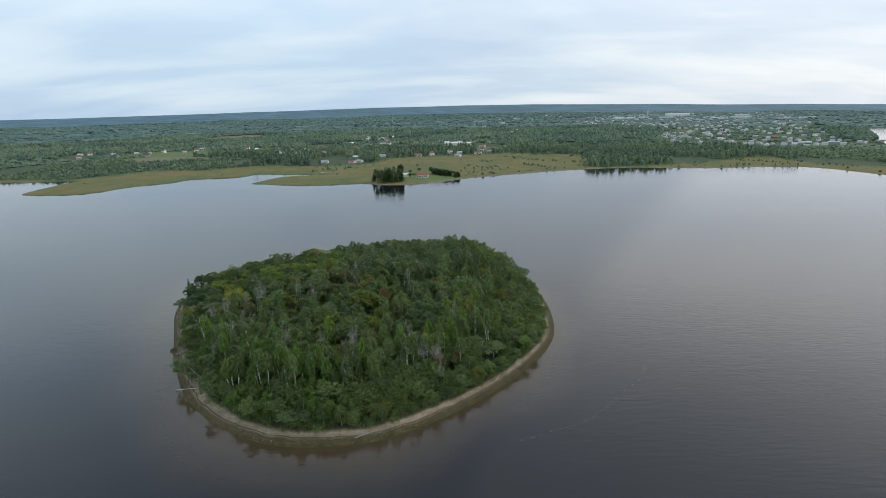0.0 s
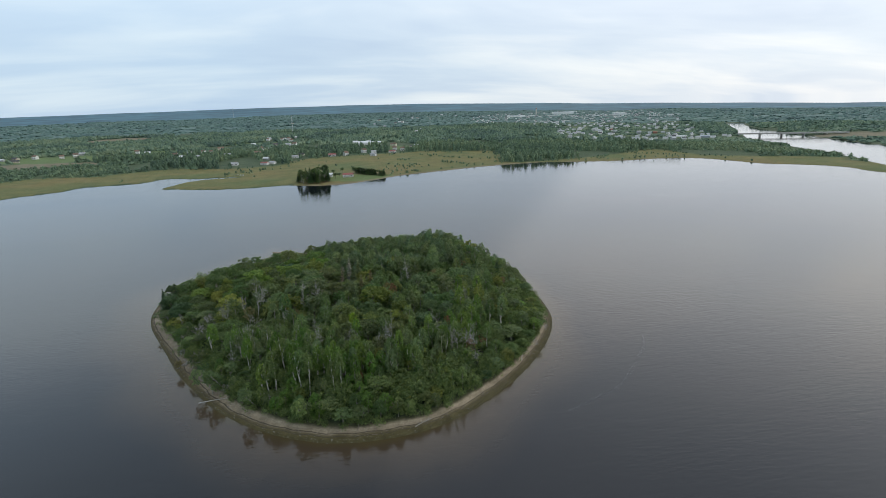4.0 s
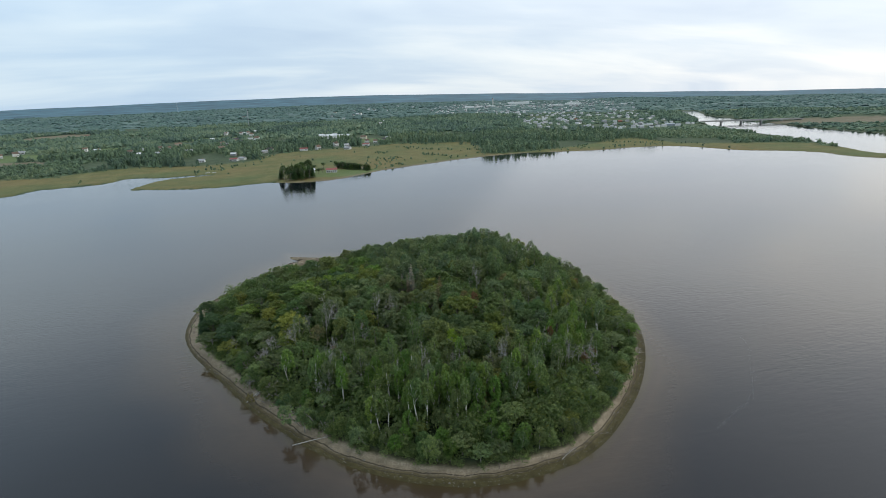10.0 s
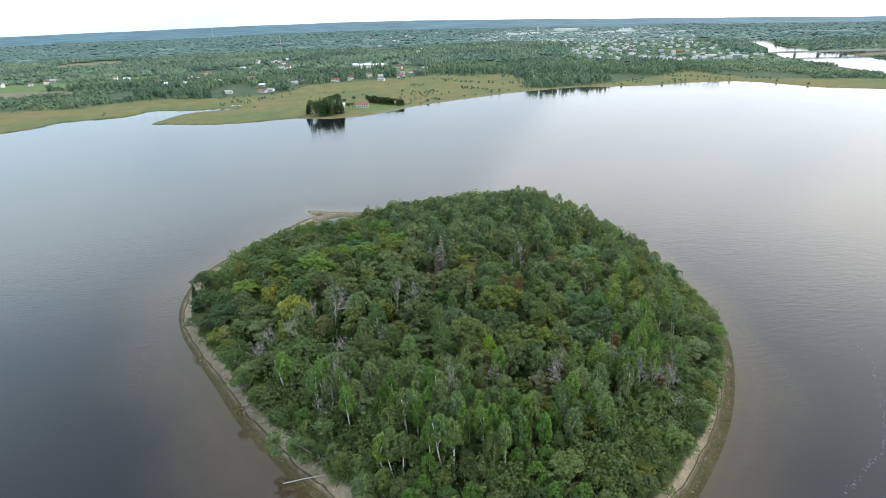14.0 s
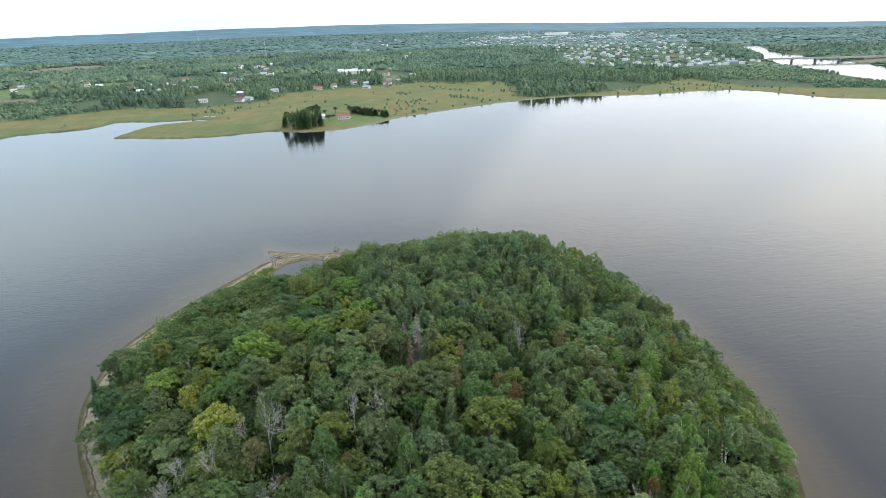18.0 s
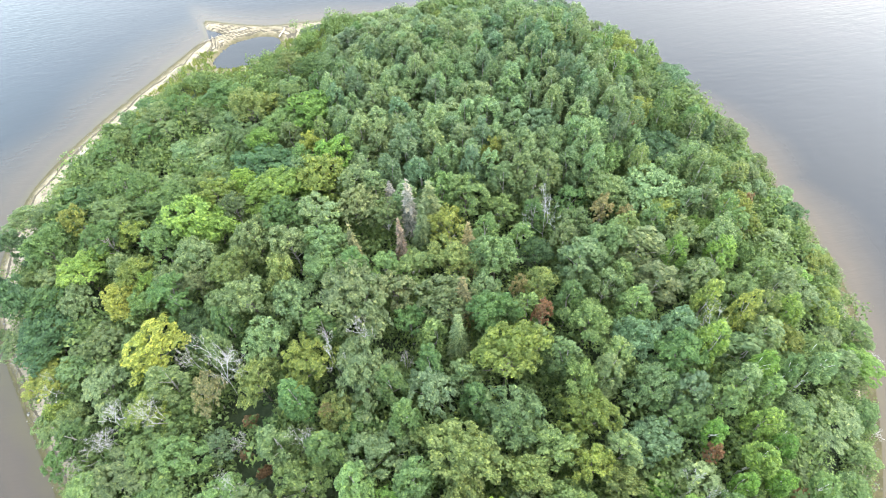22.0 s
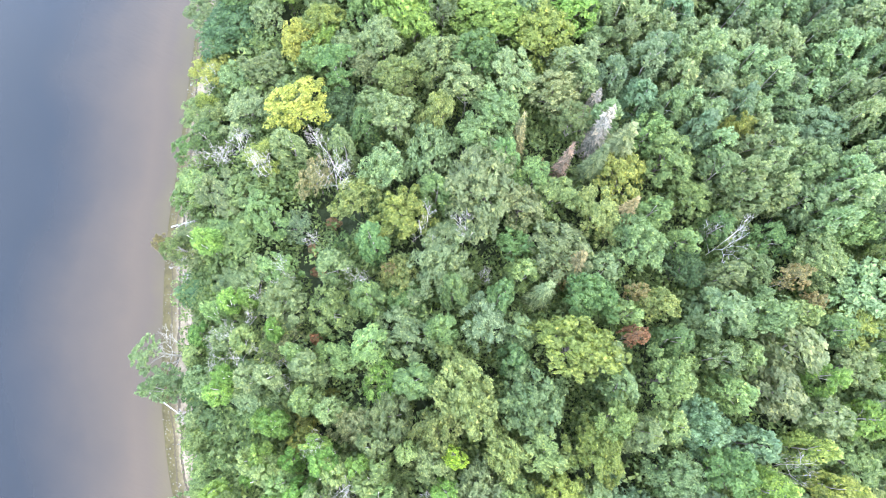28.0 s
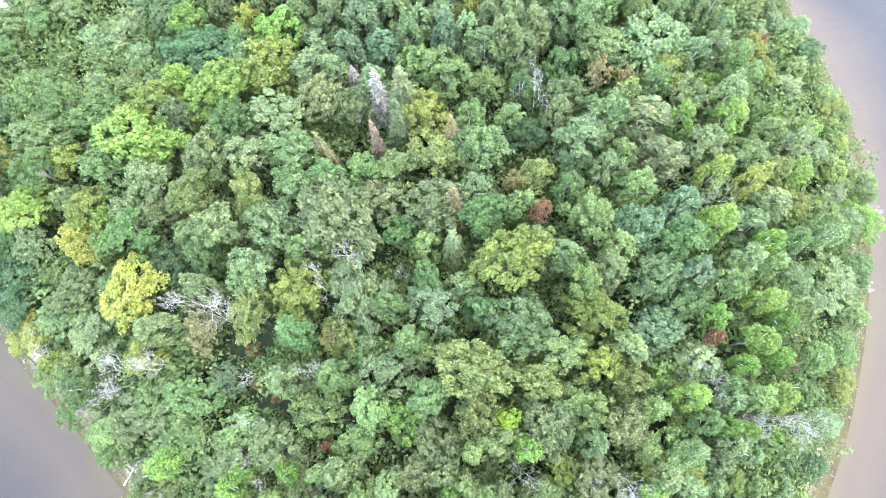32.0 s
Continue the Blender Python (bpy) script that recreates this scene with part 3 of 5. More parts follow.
def build_island():
    k = 540
    a = np.arange(k) / k * 2 * math.pi
    rim = rim_radius(a)
    frac = np.concatenate([[0.0], np.linspace(0.06, 0.8, 18)])
    inner = frac[:, None] * rim[None]
    rows = np.vstack([inner, rim[None] + np.linspace(-0.19, 0, 24)[:, None] * rim[None] * 1.0, rim[None] + np.array([0.4, 1, 2, 4, 8, 14, 26.0])[:, None]])
    rows[0] = 0.3
    x, y = CENTRE[0] + rows * np.cos(a), CENTRE[1] + rows * np.sin(a)
    z = island_height(x, y)
    me = mesh_of("island", np.stack([x, y, z], -1).reshape(-1, 3), ring_grid(rows, k), ISLAND, True)
    d, ang = island_inset(x, y)
    inset = np.where(d > 0, d * 7.5 / beach_width(ang), d)
    weedy = np.clip(np.cos(ang + 0.35) * 2, 0, 1)   # the east beach is weedy well up from the water
    sandy = np.clip(2 * np.cos(ang - radians(140)) - 0.6, 0, 1)   # the north-west beach is bare sand almost to the water
    inset = np.where((inset > 0) & (inset < 7.5), 7.5 * np.clip(inset / 7.5, 0, 1) ** (1 + 0.9 * weedy - 0.5 * sandy), inset)
    pond = distance(POND, x, y)
    inset = np.where((pond > -14) & (d > 3), np.where(pond > -3.2, 2.6 + 0.4 * (-pond), np.maximum(inset, 8.0)), inset)
    inset = np.where((pond > -12) & (y > 276) & (x < -38) & (d > 1.2), np.minimum(inset, 4.4 + 1.1 * np.sin(1.7 * pond + 1.2 * wave(x, y, 9, 7))), inset)
    inset = np.where((x + 13) ** 2 + ((y - 121.5) * 1.3) ** 2 < 7, 6.2, inset)   # a bare slip in the bank
    put_attribute(me, "inset", inset.ravel())
    tagged(new("island_ground", me), "low island of sand and leaf litter with a gravelly beach", "island", kind="structure")


build_land()
build_water()
build_island()

# ---- trees ----


def leaf_cloud(centres, radii, count, size, r, squash=1.0, low=-0.3, stray=0.35):
    """Pointed leaf sprays over the outer skin of a set of clumps."""
    centres, radii = np.array(centres), np.array(radii)
    pick = r.choice(len(radii), count, p=radii**2 / (radii**2).sum())
    d = r.normal(size=(count * 3, 3))
    d /= np.linalg.norm(d, axis=1)[:, None]
    d = d[d[:, 2] > low][:count]
    depth = 1 - stray * r.random(len(d)) ** 1.5 + 0.18 * (r.random(len(d)) > 0.86)
    c = centres[pick] + d * np.array((1, 1, squash)) * (radii[pick] * depth)[:, None]
    n = 0.55 * d + np.array((0, 0, 0.5)) + r.normal(size=d.shape) * 0.42
    n /= np.linalg.norm(n, axis=1)[:, None]
    u = np.cross(n, r.normal(size=d.shape))
    u /= np.linalg.norm(u, axis=1)[:, None]
    v = np.cross(n, u)
    s = (size * r.uniform(0.6, 1.35, len(d)))[:, None]
    tri = np.stack([c + u * s * 0.62, c - u * s * 0.4 + v * s * 0.42, c - u * s * 0.4 - v * s * 0.42], 1)
    return tri.reshape(-1, 3)


def leaf_mesh(name, tri, mat=LEAF):
    return mesh_of(name, tri, np.arange(len(tri)).reshape(-1, 3), mat)


def limb(verts, faces, a, b, ra, rb, sides=5):
    """A tapered stick from a to b."""
    a, b = np.array(a, float), np.array(b, float)
    w = b - a
    w /= np.linalg.norm(w) + 1e-9
    u = np.cross(w, (0.3, 0.9, 0.2))
    u /= np.linalg.norm(u)
    v = np.cross(w, u)
    s = len(verts)
    for p, q in ((a, ra), (b, rb)):
        for i in range(sides):
            t = i / sides * 2 * math.pi
            verts.append(p + q * (u * math.cos(t) + v * math.sin(t)))
    for i in range(sides):
        j = (i + 1) % sides
        faces.append((s + i, s + j, s + sides + j, s + sides + i))


def trunk_mesh(name, height, radius, tips, mat, r, lean=0.3):
    verts, faces = [], []
    top = np.array((r.normal() * lean, r.normal() * lean, height))
    knots = [np.array((0, 0, -0.5)), top * 0.3 + r.normal(size=3) * (0.15, 0.15, 0), top * 0.62 + r.normal(size=3) * (0.2, 0.2, 0), top]
    for k, (p, q) in enumerate(zip(knots, knots[1:])):
        limb(verts, faces, p, q, radius * (1 - 0.3 * k), radius * (0.7 - 0.3 * k) + 0.02, 7)
    for t in tips:
        f = min(0.92, max(0.3, (t[2] - 1.2) / height * 0.8))
        base = top * f
        bend = (base + np.array(t)) / 2 + (0, 0, 0.3)
        limb(verts, faces, base, bend, radius * 0.4, radius * 0.25, 4)
        limb(verts, faces, bend, t, radius * 0.25, 0.02, 4)
    return mesh_of(name, verts, faces, mat, True)


def broad_crown(r, height, spread, deep, clumps, count, size, lobe=(0.3, 0.44), open_=0.0):
    """Clumps over a dome: the crown of a broadleaf tree."""
    cs, rs = [], []
    for i in range(clumps):
        f = (i + 0.5) / clumps
        up = 1 - 1.25 * f
        ang = i * 2.4 + r.uniform(-0.4, 0.4)
        wide = math.sqrt(max(0, 1 - up * up)) if up > 0 else 1 - 0.35 * up * up
        k = r.uniform(0.62, 1.12) * spread * (1 - open_ * r.random())
        rad = spread * r.uniform(*lobe)
        cs.append((math.cos(ang) * wide * k * 0.8, math.sin(ang) * wide * k * 0.8, height - deep / 2 + up * deep / 2 * r.uniform(0.62, 1.12) - rad * 0.5))
        rs.append(rad)
    return leaf_cloud(cs, rs, count, size, r), [c for c in cs[2::4]]


def bough_crown(r, height, spread, deep, boughs, tufts, count, size):
    """A crown of a few big boughs, each covered with small tufts: a maple or oak."""
    cs, rs, tips = [], [], []
    for i in range(boughs):
        f = (i + 0.5) / boughs
        ang = i * 2.4 + r.uniform(-0.5, 0.5)
        out = spread * (0.12 + 0.62 * f ** 0.6) * r.uniform(0.75, 1.15)
        big = spread * r.uniform(0.36, 0.55)
        mid = np.array((math.cos(ang) * out, math.sin(ang) * out, height - big - (deep * 0.55) * f * r.uniform(0.6, 1.2)))
        tips.append(mid - (0, 0, big * 0.4))
        for _ in range(tufts):
            d = r.normal(size=3)
            d[2] = abs(d[2]) * 1.1 - 0.35
            d /= np.linalg.norm(d)
            rad = big * r.uniform(0.2, 0.36)
            cs.append(mid + d * (big * r.uniform(0.7, 1.0)) * np.array((1, 1, 0.9)))
            rs.append(rad)
    return leaf_cloud(cs, rs, count, size, r, 1.0, -0.2, 0.4), tips


def column_crown(r, height, spread, deep, clumps, count, size):
    """Small upright clumps along the stem: an aspen or poplar."""
    cs, rs = [], []
    for i in range(clumps):
        f = (i + 0.3) / clumps
        w = spread * (0.1 + 1.0 * math.sin(math.pi * min(1, 0.06 + 0.74 * f)))
        ang = i * 2.4 + r.uniform(-0.6, 0.6)
        cs.append((math.cos(ang) * w * 0.62, math.sin(ang) * w * 0.62, height - 0.5 - f * deep))
        rs.append(spread * r.uniform(0.17, 0.3) * (0.7 + 0.45 * f))
    return leaf_cloud(cs, rs, count, size, r, 2.5), [c for c in cs[3::3]]


def spruce_crown(r, height, spread, count, size, bare=0.15):
    """Whorls of drooping boughs, narrower towards the tip."""
    f = r.random(count) ** 0.62
    tier = np.round(f * 15) / 15 + r.normal(size=count) * 0.006
    bough = np.round(r.random(count) * 9) / 9 * 6.283 + tier * 40 + r.normal(size=count) * 0.1
    out = np.sqrt(r.random(count))
    w = spread * np.clip(tier, 0.02, 1) * out
    z = height * (1 - (1 - bare) * tier) - w * 0.28 + 0.1
    c = np.stack([np.cos(bough) * w, np.sin(bough) * w, z], 1)
    u = np.stack([np.cos(bough), np.sin(bough), -0.35 + 0 * bough], 1) + r.normal(size=c.shape) * 0.25
    v = np.cross(u, (0, 0, 1)) + r.normal(size=c.shape) * 0.3
    s = (size * r.uniform(0.6, 1.3, count))[:, None]
    return np.stack([c + u * s * 0.7, c - u * s * 0.3 + v * s * 0.3, c - u * s * 0.3 - v * s * 0.3], 1).reshape(-1, 3)


def bare_mesh(name, r, height, spread, mat, forks=3, lean=0.0):
    """A dead tree: a stem and forking bare branches."""
    verts, faces = [], []

    def grow(p, d, length, rad, depth):
        q = p + d * length
        limb(verts, faces, p, q, rad, rad * 0.6, 5 if depth > 1 else 3)
        if depth == 0:
            return
        for _ in range(forks if depth > 1 else 6):
            e = d + r.normal(size=3) * 0.55 * spread
            e[2] = max(e[2], -0.05) + 0.12
            grow(p + d * length * r.uniform(0.55, 1), e / np.linalg.norm(e), length * r.uniform(0.55, 0.8), rad * 0.62, depth - 1)

    stem = np.array((lean, 0.25 * lean, 1.0))
    grow(np.array((0, 0, -0.3)), stem / np.linalg.norm(stem), height * 0.4, 0.085, 5)
    return mesh_of(name, verts, faces, mat, True)


KINDS = {}


def tree_kind(key, name, trunk, crown):
    KINDS.setdefault(key, []).append((name, trunk, crown))


def make_kinds():
    for s in range(6):
        r = np.random.default_rng(100 + s)
        tri, tips = bough_crown(r, 12.5, 3.7, 7.2, 8 + s, 13, 4300, 0.34)
        tree_kind("maple", "maple_tree", trunk_mesh("trunk", 9.5, 0.26, tips, BARK, r), leaf_mesh("crown", tri))
    for s in range(3):
        r = np.random.default_rng(120 + s)
        tri, tips = bough_crown(r, 11.5, 3.0, 7.4, 9 + s, 9, 2700, 0.31)
        tree_kind("birch", "birch_tree", trunk_mesh("trunk", 9.8, 0.17, tips, PALE_BARK, r, 0.5), leaf_mesh("crown", tri))
    for s in range(5):
        r = np.random.default_rng(140 + s)
        tri, tips = column_crown(r, 13.5, 2.15, 7.6 + 0.5 * s, 34, 2000, 0.33)
        tree_kind("aspen", "aspen_tree", trunk_mesh("trunk", 12.0, 0.12, tips[2::3], PALE_BARK, r, 0.4), leaf_mesh("crown", tri))
    for s in range(4):
        r = np.random.default_rng(240 + s)
        tri, tips = column_crown(r, 13.0, 2.2, 8.5 + 0.4 * s, 34, 1900, 0.33)
        tree_kind("poplar", "poplar_tree", trunk_mesh("trunk", 11.8, 0.14, tips[1::3], PALE_BARK, r, 0.5), leaf_mesh("crown", tri))
    for s in range(3):
        r = np.random.default_rng(260 + s)
        tri, tips = column_crown(r, 13.0, 2.0, 5.4 + 0.6 * s, 28, 1800, 0.33)
        tree_kind("stem", "poplar_tree", trunk_mesh("trunk", 11.8, 0.2, tips[1::2], WHITE_BARK, r, 0.5), leaf_mesh("crown", tri))
    for s in range(3):
        r = np.random.default_rng(160 + s)
        tri, tips = broad_crown(r, 7.5, 2.7, 6.2, 40, 2300, 0.32, (0.14, 0.27), 0.45)
        tree_kind("willow", "willow_tree", trunk_mesh("trunk", 5.5, 0.13, tips, BARK, r, 0.7), leaf_mesh("crown", tri))
    for s in range(2):
        r = np.random.default_rng(180 + s)
        tree_kind("spruce", "spruce_tree", trunk_mesh("trunk", 12.6, 0.2, [], BARK, r, 0.1), leaf_mesh("crown", spruce_crown(r, 13.2, 2.7, 1700, 0.75)))
    for s in range(4):
        r = np.random.default_rng(200 + s)
        tree_kind("dead", "dead_tree", bare_mesh("bare_crown", r, 9 + s, 1.0 + 0.12 * s, DEAD_WOOD, 3, 0.1 * s), None)
    r = np.random.default_rng(220)
    tree_kind("snag", "dead_spruce", trunk_mesh("trunk", 12.4, 0.17, [], DEAD_WOOD, r, 0.1), leaf_mesh("crown", spruce_crown(r, 12.8, 2.0, 900, 0.7)))


make_kinds()
BASES = {}
GREENS = {"silver": (0.151, 0.209, 0.102), "bright": (0.107, 0.196, 0.044), "yellow": (0.262, 0.285, 0.07), "vivid": (0.147, 0.233, 0.057), "gold": (0.163, 0.196, 0.051), "lime": (0.254, 0.341, 0.05),
          "fresh": (0.137, 0.2, 0.076), "olive": (0.138, 0.181, 0.065), "khaki": (0.143, 0.178, 0.087), "grey": (0.127, 0.177, 0.079), "dark": (0.058, 0.104, 0.05), "blue": (0.107, 0.164, 0.092),
          "mid": (0.09, 0.152, 0.056), "deep": (0.071, 0.126, 0.057), "rust": (0.196, 0.117, 0.073), "pink": (0.24, 0.175, 0.145), "ash": (0.25, 0.24, 0.225), "straw": (0.181, 0.166, 0.085)}
WORDS = {"vivid": "vivid green", "silver": "silvery green", "bright": "bright green", "yellow": "golden yellow", "gold": "yellow-green", "lime": "pale lime green", "fresh": "fresh green", "olive": "olive green", "khaki": "dull khaki",
         "grey": "grey-green", "dark": "dark green", "blue": "silvery blue-green", "mid": "mid green", "deep": "deep green", "rust": "rust-brown", "pink": "pinkish dead",
         "ash": "ash-grey dead", "straw": "straw-coloured"}
SPECIES = {"stem": ("poplar", "with a bare pale stem"), "maple": ("maple", "with a full rounded crown"), "birch": ("birch", "with an open crown"), "aspen": ("aspen", "with a narrow crown"),
           "poplar": ("poplar", "with a tall leafy crown"),
           "willow": ("willow", "with a low loose crown"), "spruce": ("spruce", "with drooping whorled boughs"), "dead": ("bare dead tree", "with bleached forking branches"),
           "snag": ("spruce", "with thin dry boughs")}
count_of = {}


def plant(kind, colour, x, y, height, wide, ground=None, turn=None, where="on the wooded island"):
    """One tree: its height and the spread of its crown in metres."""
    n = count_of[kind] = count_of.get(kind, 0) + 1
    which = n % len(KINDS[kind])
    name, trunk, crown = KINDS[kind][which]
    z = float(island_height(x, y)) if ground is None else ground
    turn = n * 137.5 if turn is None else turn
    own = {"maple": (12.5, 3.7), "birch": (11.5, 3.0), "aspen": (13.5, 1.75), "poplar": (13.0, 2.1), "stem": (13.0, 2.1), "willow": (7.5, 2.7), "spruce": (13.2, 2.7), "dead": (9.0, 4.4), "snag": (12.8, 2.0)}[kind]
    sx, sz = wide / 2 / own[1], height / own[0]
    at = Matrix.LocRotScale((x, y, z), Euler((0, 0, radians(turn))), (sx * (1 + 0.16 * math.sin(n * 1.7)), sx * (1 - 0.16 * math.sin(n * 1.7)), sz))
    word, rest = SPECIES[kind]
    label = f"{word} {rest}" if kind == "dead" else f"{WORDS[colour]} {word} {rest} {where}"
    key = (kind, which)
    if key in BASES:
        ob = copy_thing(BASES[key], Matrix.Identity(4))
    else:
        ob = thing(name, label, "tree", "island trees")
        part("bare_crown" if kind == "dead" else "trunk", trunk, None, ob)
        if crown:
            part("crown", crown, None, ob)
        BASES[key] = ob
    ob.matrix_basis = at
    tagged(ob, label, "tree", "trees " + where)
    v = 1 + 0.16 * math.sin(n * 2.3)
    for o in ob.children:
        c = GREENS[colour]
        o.color = (min(1, c[0] * v * (1 + 0.08 * math.sin(n * 5.1))), min(1, c[1] * v), min(1, c[2] * v), 1)
    return ob


TAKEN = []


def mark(kind, colour, x, y, height, wide, room=0.36):
    TAKEN.append((x, y, wide * room))
    plant(kind, colour, x, y, height, wide)


# trees that stand out from the rest
mark("willow", "silver", -63.3, 232.4, 5, 10.5)
mark("willow", "grey", -73, 228.5, 4, 8.3)
mark("willow", "silver", -65.2, 223.4, 5, 8.2)
mark("birch", "grey", -56.6, 223.5, 6.5, 8.1)
mark("maple", "deep", -45.7, 218.9, 11, 12.4)
mark("maple", "vivid", -46.8, 224.1, 12, 6.7)
mark("willow", "olive", -57.7, 220.7, 7, 5)
mark("maple", "vivid", -58.8, 206.3, 13, 11.4)
mark("maple", "mid", -63.9, 212.5, 12, 9.1)
mark("maple", "fresh", -73.1, 213.2, 10, 11.1)
mark("maple", "gold", -69.7, 207.6, 10, 5.9)
mark("maple", "fresh", -64.7, 203.9, 11, 8)
mark("maple", "vivid", -54.9, 203.3, 11, 5.4)
mark("birch", "khaki", -51.9, 207.7, 12, 5.4)
mark("maple", "vivid", -50.2, 213.8, 12, 5.5)
mark("maple", "vivid", -43.8, 208.9, 13, 10.8)
mark("maple", "gold", -35.9, 210.1, 13.5, 9.9)
mark("maple", "vivid", -33.6, 216.2, 13, 8.4)
mark("maple", "yellow", -37.5, 220.6, 12, 4.8)
mark("snag", "khaki", -28.3, 209.9, 13, 5.4)
mark("birch", "silver", -37.5, 201.3, 13, 9.2)
mark("maple", "khaki", -30.6, 201.6, 13, 7.5)
mark("birch", "silver", -43, 196.8, 12.5, 7.4)
mark("maple", "grey", -48.4, 199.9, 12, 7.9)
mark("maple", "olive", -52.3, 194.1, 12, 7.7)
mark("maple", "khaki", -58.4, 199, 11, 7.5)
mark("maple", "gold", -68.3, 198.1, 10, 7.5)
mark("maple", "vivid", -66.1, 195.8, 9, 5.3)
mark("maple", "vivid", -78.4, 202.7, 9, 9)
mark("maple", "yellow", -70.7, 194, 10, 6.5)
mark("maple", "fresh", -66.8, 192.4, 9, 5.2)
mark("maple", "khaki", -78.7, 197.3, 8, 6.7)
mark("birch", "silver", -62.5, 195.6, 10, 5.7)
mark("maple", "khaki", -57.6, 193.5, 11, 5.6)
mark("maple", "olive", -44.3, 190.7, 13, 6.3)
mark("maple", "silver", -49.9, 187.5, 13, 7.4)
mark("maple", "silver", -42.6, 184.8, 13, 8.2)
mark("maple", "grey", -36.9, 194.7, 12, 8.2)
mark("spruce", "straw", -32.5, 193.4, 14, 3.8)
mark("maple", "khaki", -33.5, 182.4, 14, 11.7)
mark("maple", "khaki", -27.5, 182.9, 13, 7)
mark("birch", "mid", -26.2, 178, 11, 5.4)
mark("willow", "rust", -27.9, 192.7, 6, 3)
mark("snag", "pink", -24.9, 191.8, 15, 3)
mark("snag", "ash", -22.2, 198.5, 16, 4.2)
mark("snag", "ash", -24.7, 203.7, 11, 3.8)
mark("spruce", "khaki", -20.9, 193.4, 15, 5.1)
mark("spruce", "khaki", -18.8, 197.7, 15, 6.9)
mark("poplar", "blue", -18.6, 207, 12, 6.9)
mark("maple", "olive", -17.6, 187.1, 12, 8.6)
mark("maple", "khaki", -20.2, 179.4, 13.5, 8.9)
mark("spruce", "straw", -14.5, 188.7, 14, 4.2)
mark("spruce", "straw", -18, 178.3, 15, 4.8)
mark("spruce", "khaki", -20, 173.4, 14, 4.3)
mark("maple", "grey", -11.1, 185.2, 13, 8)
mark("maple", "mid", -14.3, 175.5, 13, 7.3)
mark("birch", "olive", -7, 195.7, 11, 6.8)
mark("dead", "ash", -0.5, 190.4, 15.2, 5.2, 0.3)
mark("maple", "deep", -3.6, 185.7, 10, 5.3)
mark("poplar", "silver", 2.1, 181.7, 13, 8)
mark("birch", "silver", 4, 176.1, 12, 5)
mark("maple", "olive", -6.1, 178.6, 13, 5.8)
mark("birch", "straw", -9, 178.7, 13, 3)
mark("birch", "rust", -7.6, 173.1, 14, 3.5)
mark("maple", "fresh", -1.4, 170.3, 13, 7.6)
mark("maple", "gold", -14, 168.2, 15.5, 10.2)
mark("maple", "silver", 19.8, 193.5, 11, 11.9)
mark("birch", "gold", 20, 188.6, 10, 7.3)
mark("maple", "vivid", 24.7, 185.3, 8, 5.1)
mark("maple", "gold", 33.8, 187.3, 9, 5.6)
mark("birch", "rust", 36.4, 188.2, 9, 2.6)
mark("birch", "gold", 33.3, 183.4, 8.5, 6)
mark("birch", "straw", 9.4, 190.5, 12, 4.4)
mark("birch", "straw", 12.9, 188.6, 11, 3.6)
mark("poplar", "khaki", 12.7, 181.7, 12, 8.2)
mark("maple", "deep", 44.1, 185.4, 7, 5.7)
mark("birch", "gold", 43.5, 175.7, 5, 6.1)
mark("birch", "gold", 37.8, 166.6, 5, 5.4)
mark("maple", "fresh", 28.8, 177.9, 9, 4.5)
mark("poplar", "silver", 20, 175.7, 10, 6.5)
mark("poplar", "khaki", 12.2, 175.5, 12, 7.5)
mark("dead", "ash", 16, 166.9, 13.2, 4.2, 0.3)
mark("maple", "blue", 4.5, 166.9, 12, 7.2)
mark("poplar", "blue", 12.1, 168.1, 11, 6.2)
mark("poplar", "grey", 19.4, 162.6, 9, 7.5)
mark("birch", "fresh", 30.5, 158.1, 6, 4.7)
mark("maple", "yellow", -64.2, 183.1, 12, 8.9)
mark("maple", "grey", -73.1, 187.2, 9, 7.7)
mark("birch", "silver", -72, 180.3, 8, 8.8)
mark("birch", "gold", -82.1, 185.2, 6, 7)
mark("birch", "fresh", -80.9, 178.1, 5, 7.3)
mark("birch", "gold", -64.9, 174.4, 9, 6.5)
mark("dead", "ash", -53.7, 175.3, 15.7, 6.6, 0.3)
mark("dead", "ash", -58.1, 179.8, 14.2, 4.2, 0.3)
mark("birch", "straw", -56.3, 175, 9.5, 5.7)
mark("maple", "olive", -49.1, 174.5, 11, 6.4)
mark("maple", "gold", -41.7, 174.6, 12, 8.4)
mark("maple", "khaki", -34.4, 171.8, 12, 9.9)
mark("dead", "ash", -38.1, 174.2, 16.2, 4.3, 0.3)
mark("dead", "ash", -32.9, 176.4, 16.2, 4.2, 0.3)
mark("maple", "silver", -47.3, 180.1, 12, 7.3)
mark("maple", "deep", -59.2, 186.5, 8, 7.4)
mark("dead", "ash", -62.2, 173.1, 11.2, 4.9, 0.3)
mark("dead", "ash", -73.1, 172.7, 8.2, 6.2, 0.3)
mark("dead", "ash", -80.5, 183, 7.2, 4.2, 0.3)
mark("birch", "fresh", -64.9, 168.9, 8, 7.7)
mark("birch", "fresh", -75, 166.4, 5, 6.2)
mark("birch", "blue", -56, 167.9, 6, 5)
mark("birch", "fresh", -62.9, 162.7, 7, 8.8)
mark("birch", "fresh", -54.3, 160.5, 8.5, 6.3)
mark("dead", "ash", -53, 160.3, 12.7, 4.2, 0.3)
mark("willow", "rust", -51.7, 170.8, 4, 2.6)
mark("willow", "rust", -52.4, 166.1, 4, 2.2)
mark("willow", "rust", -49.9, 163.3, 4, 2.4)
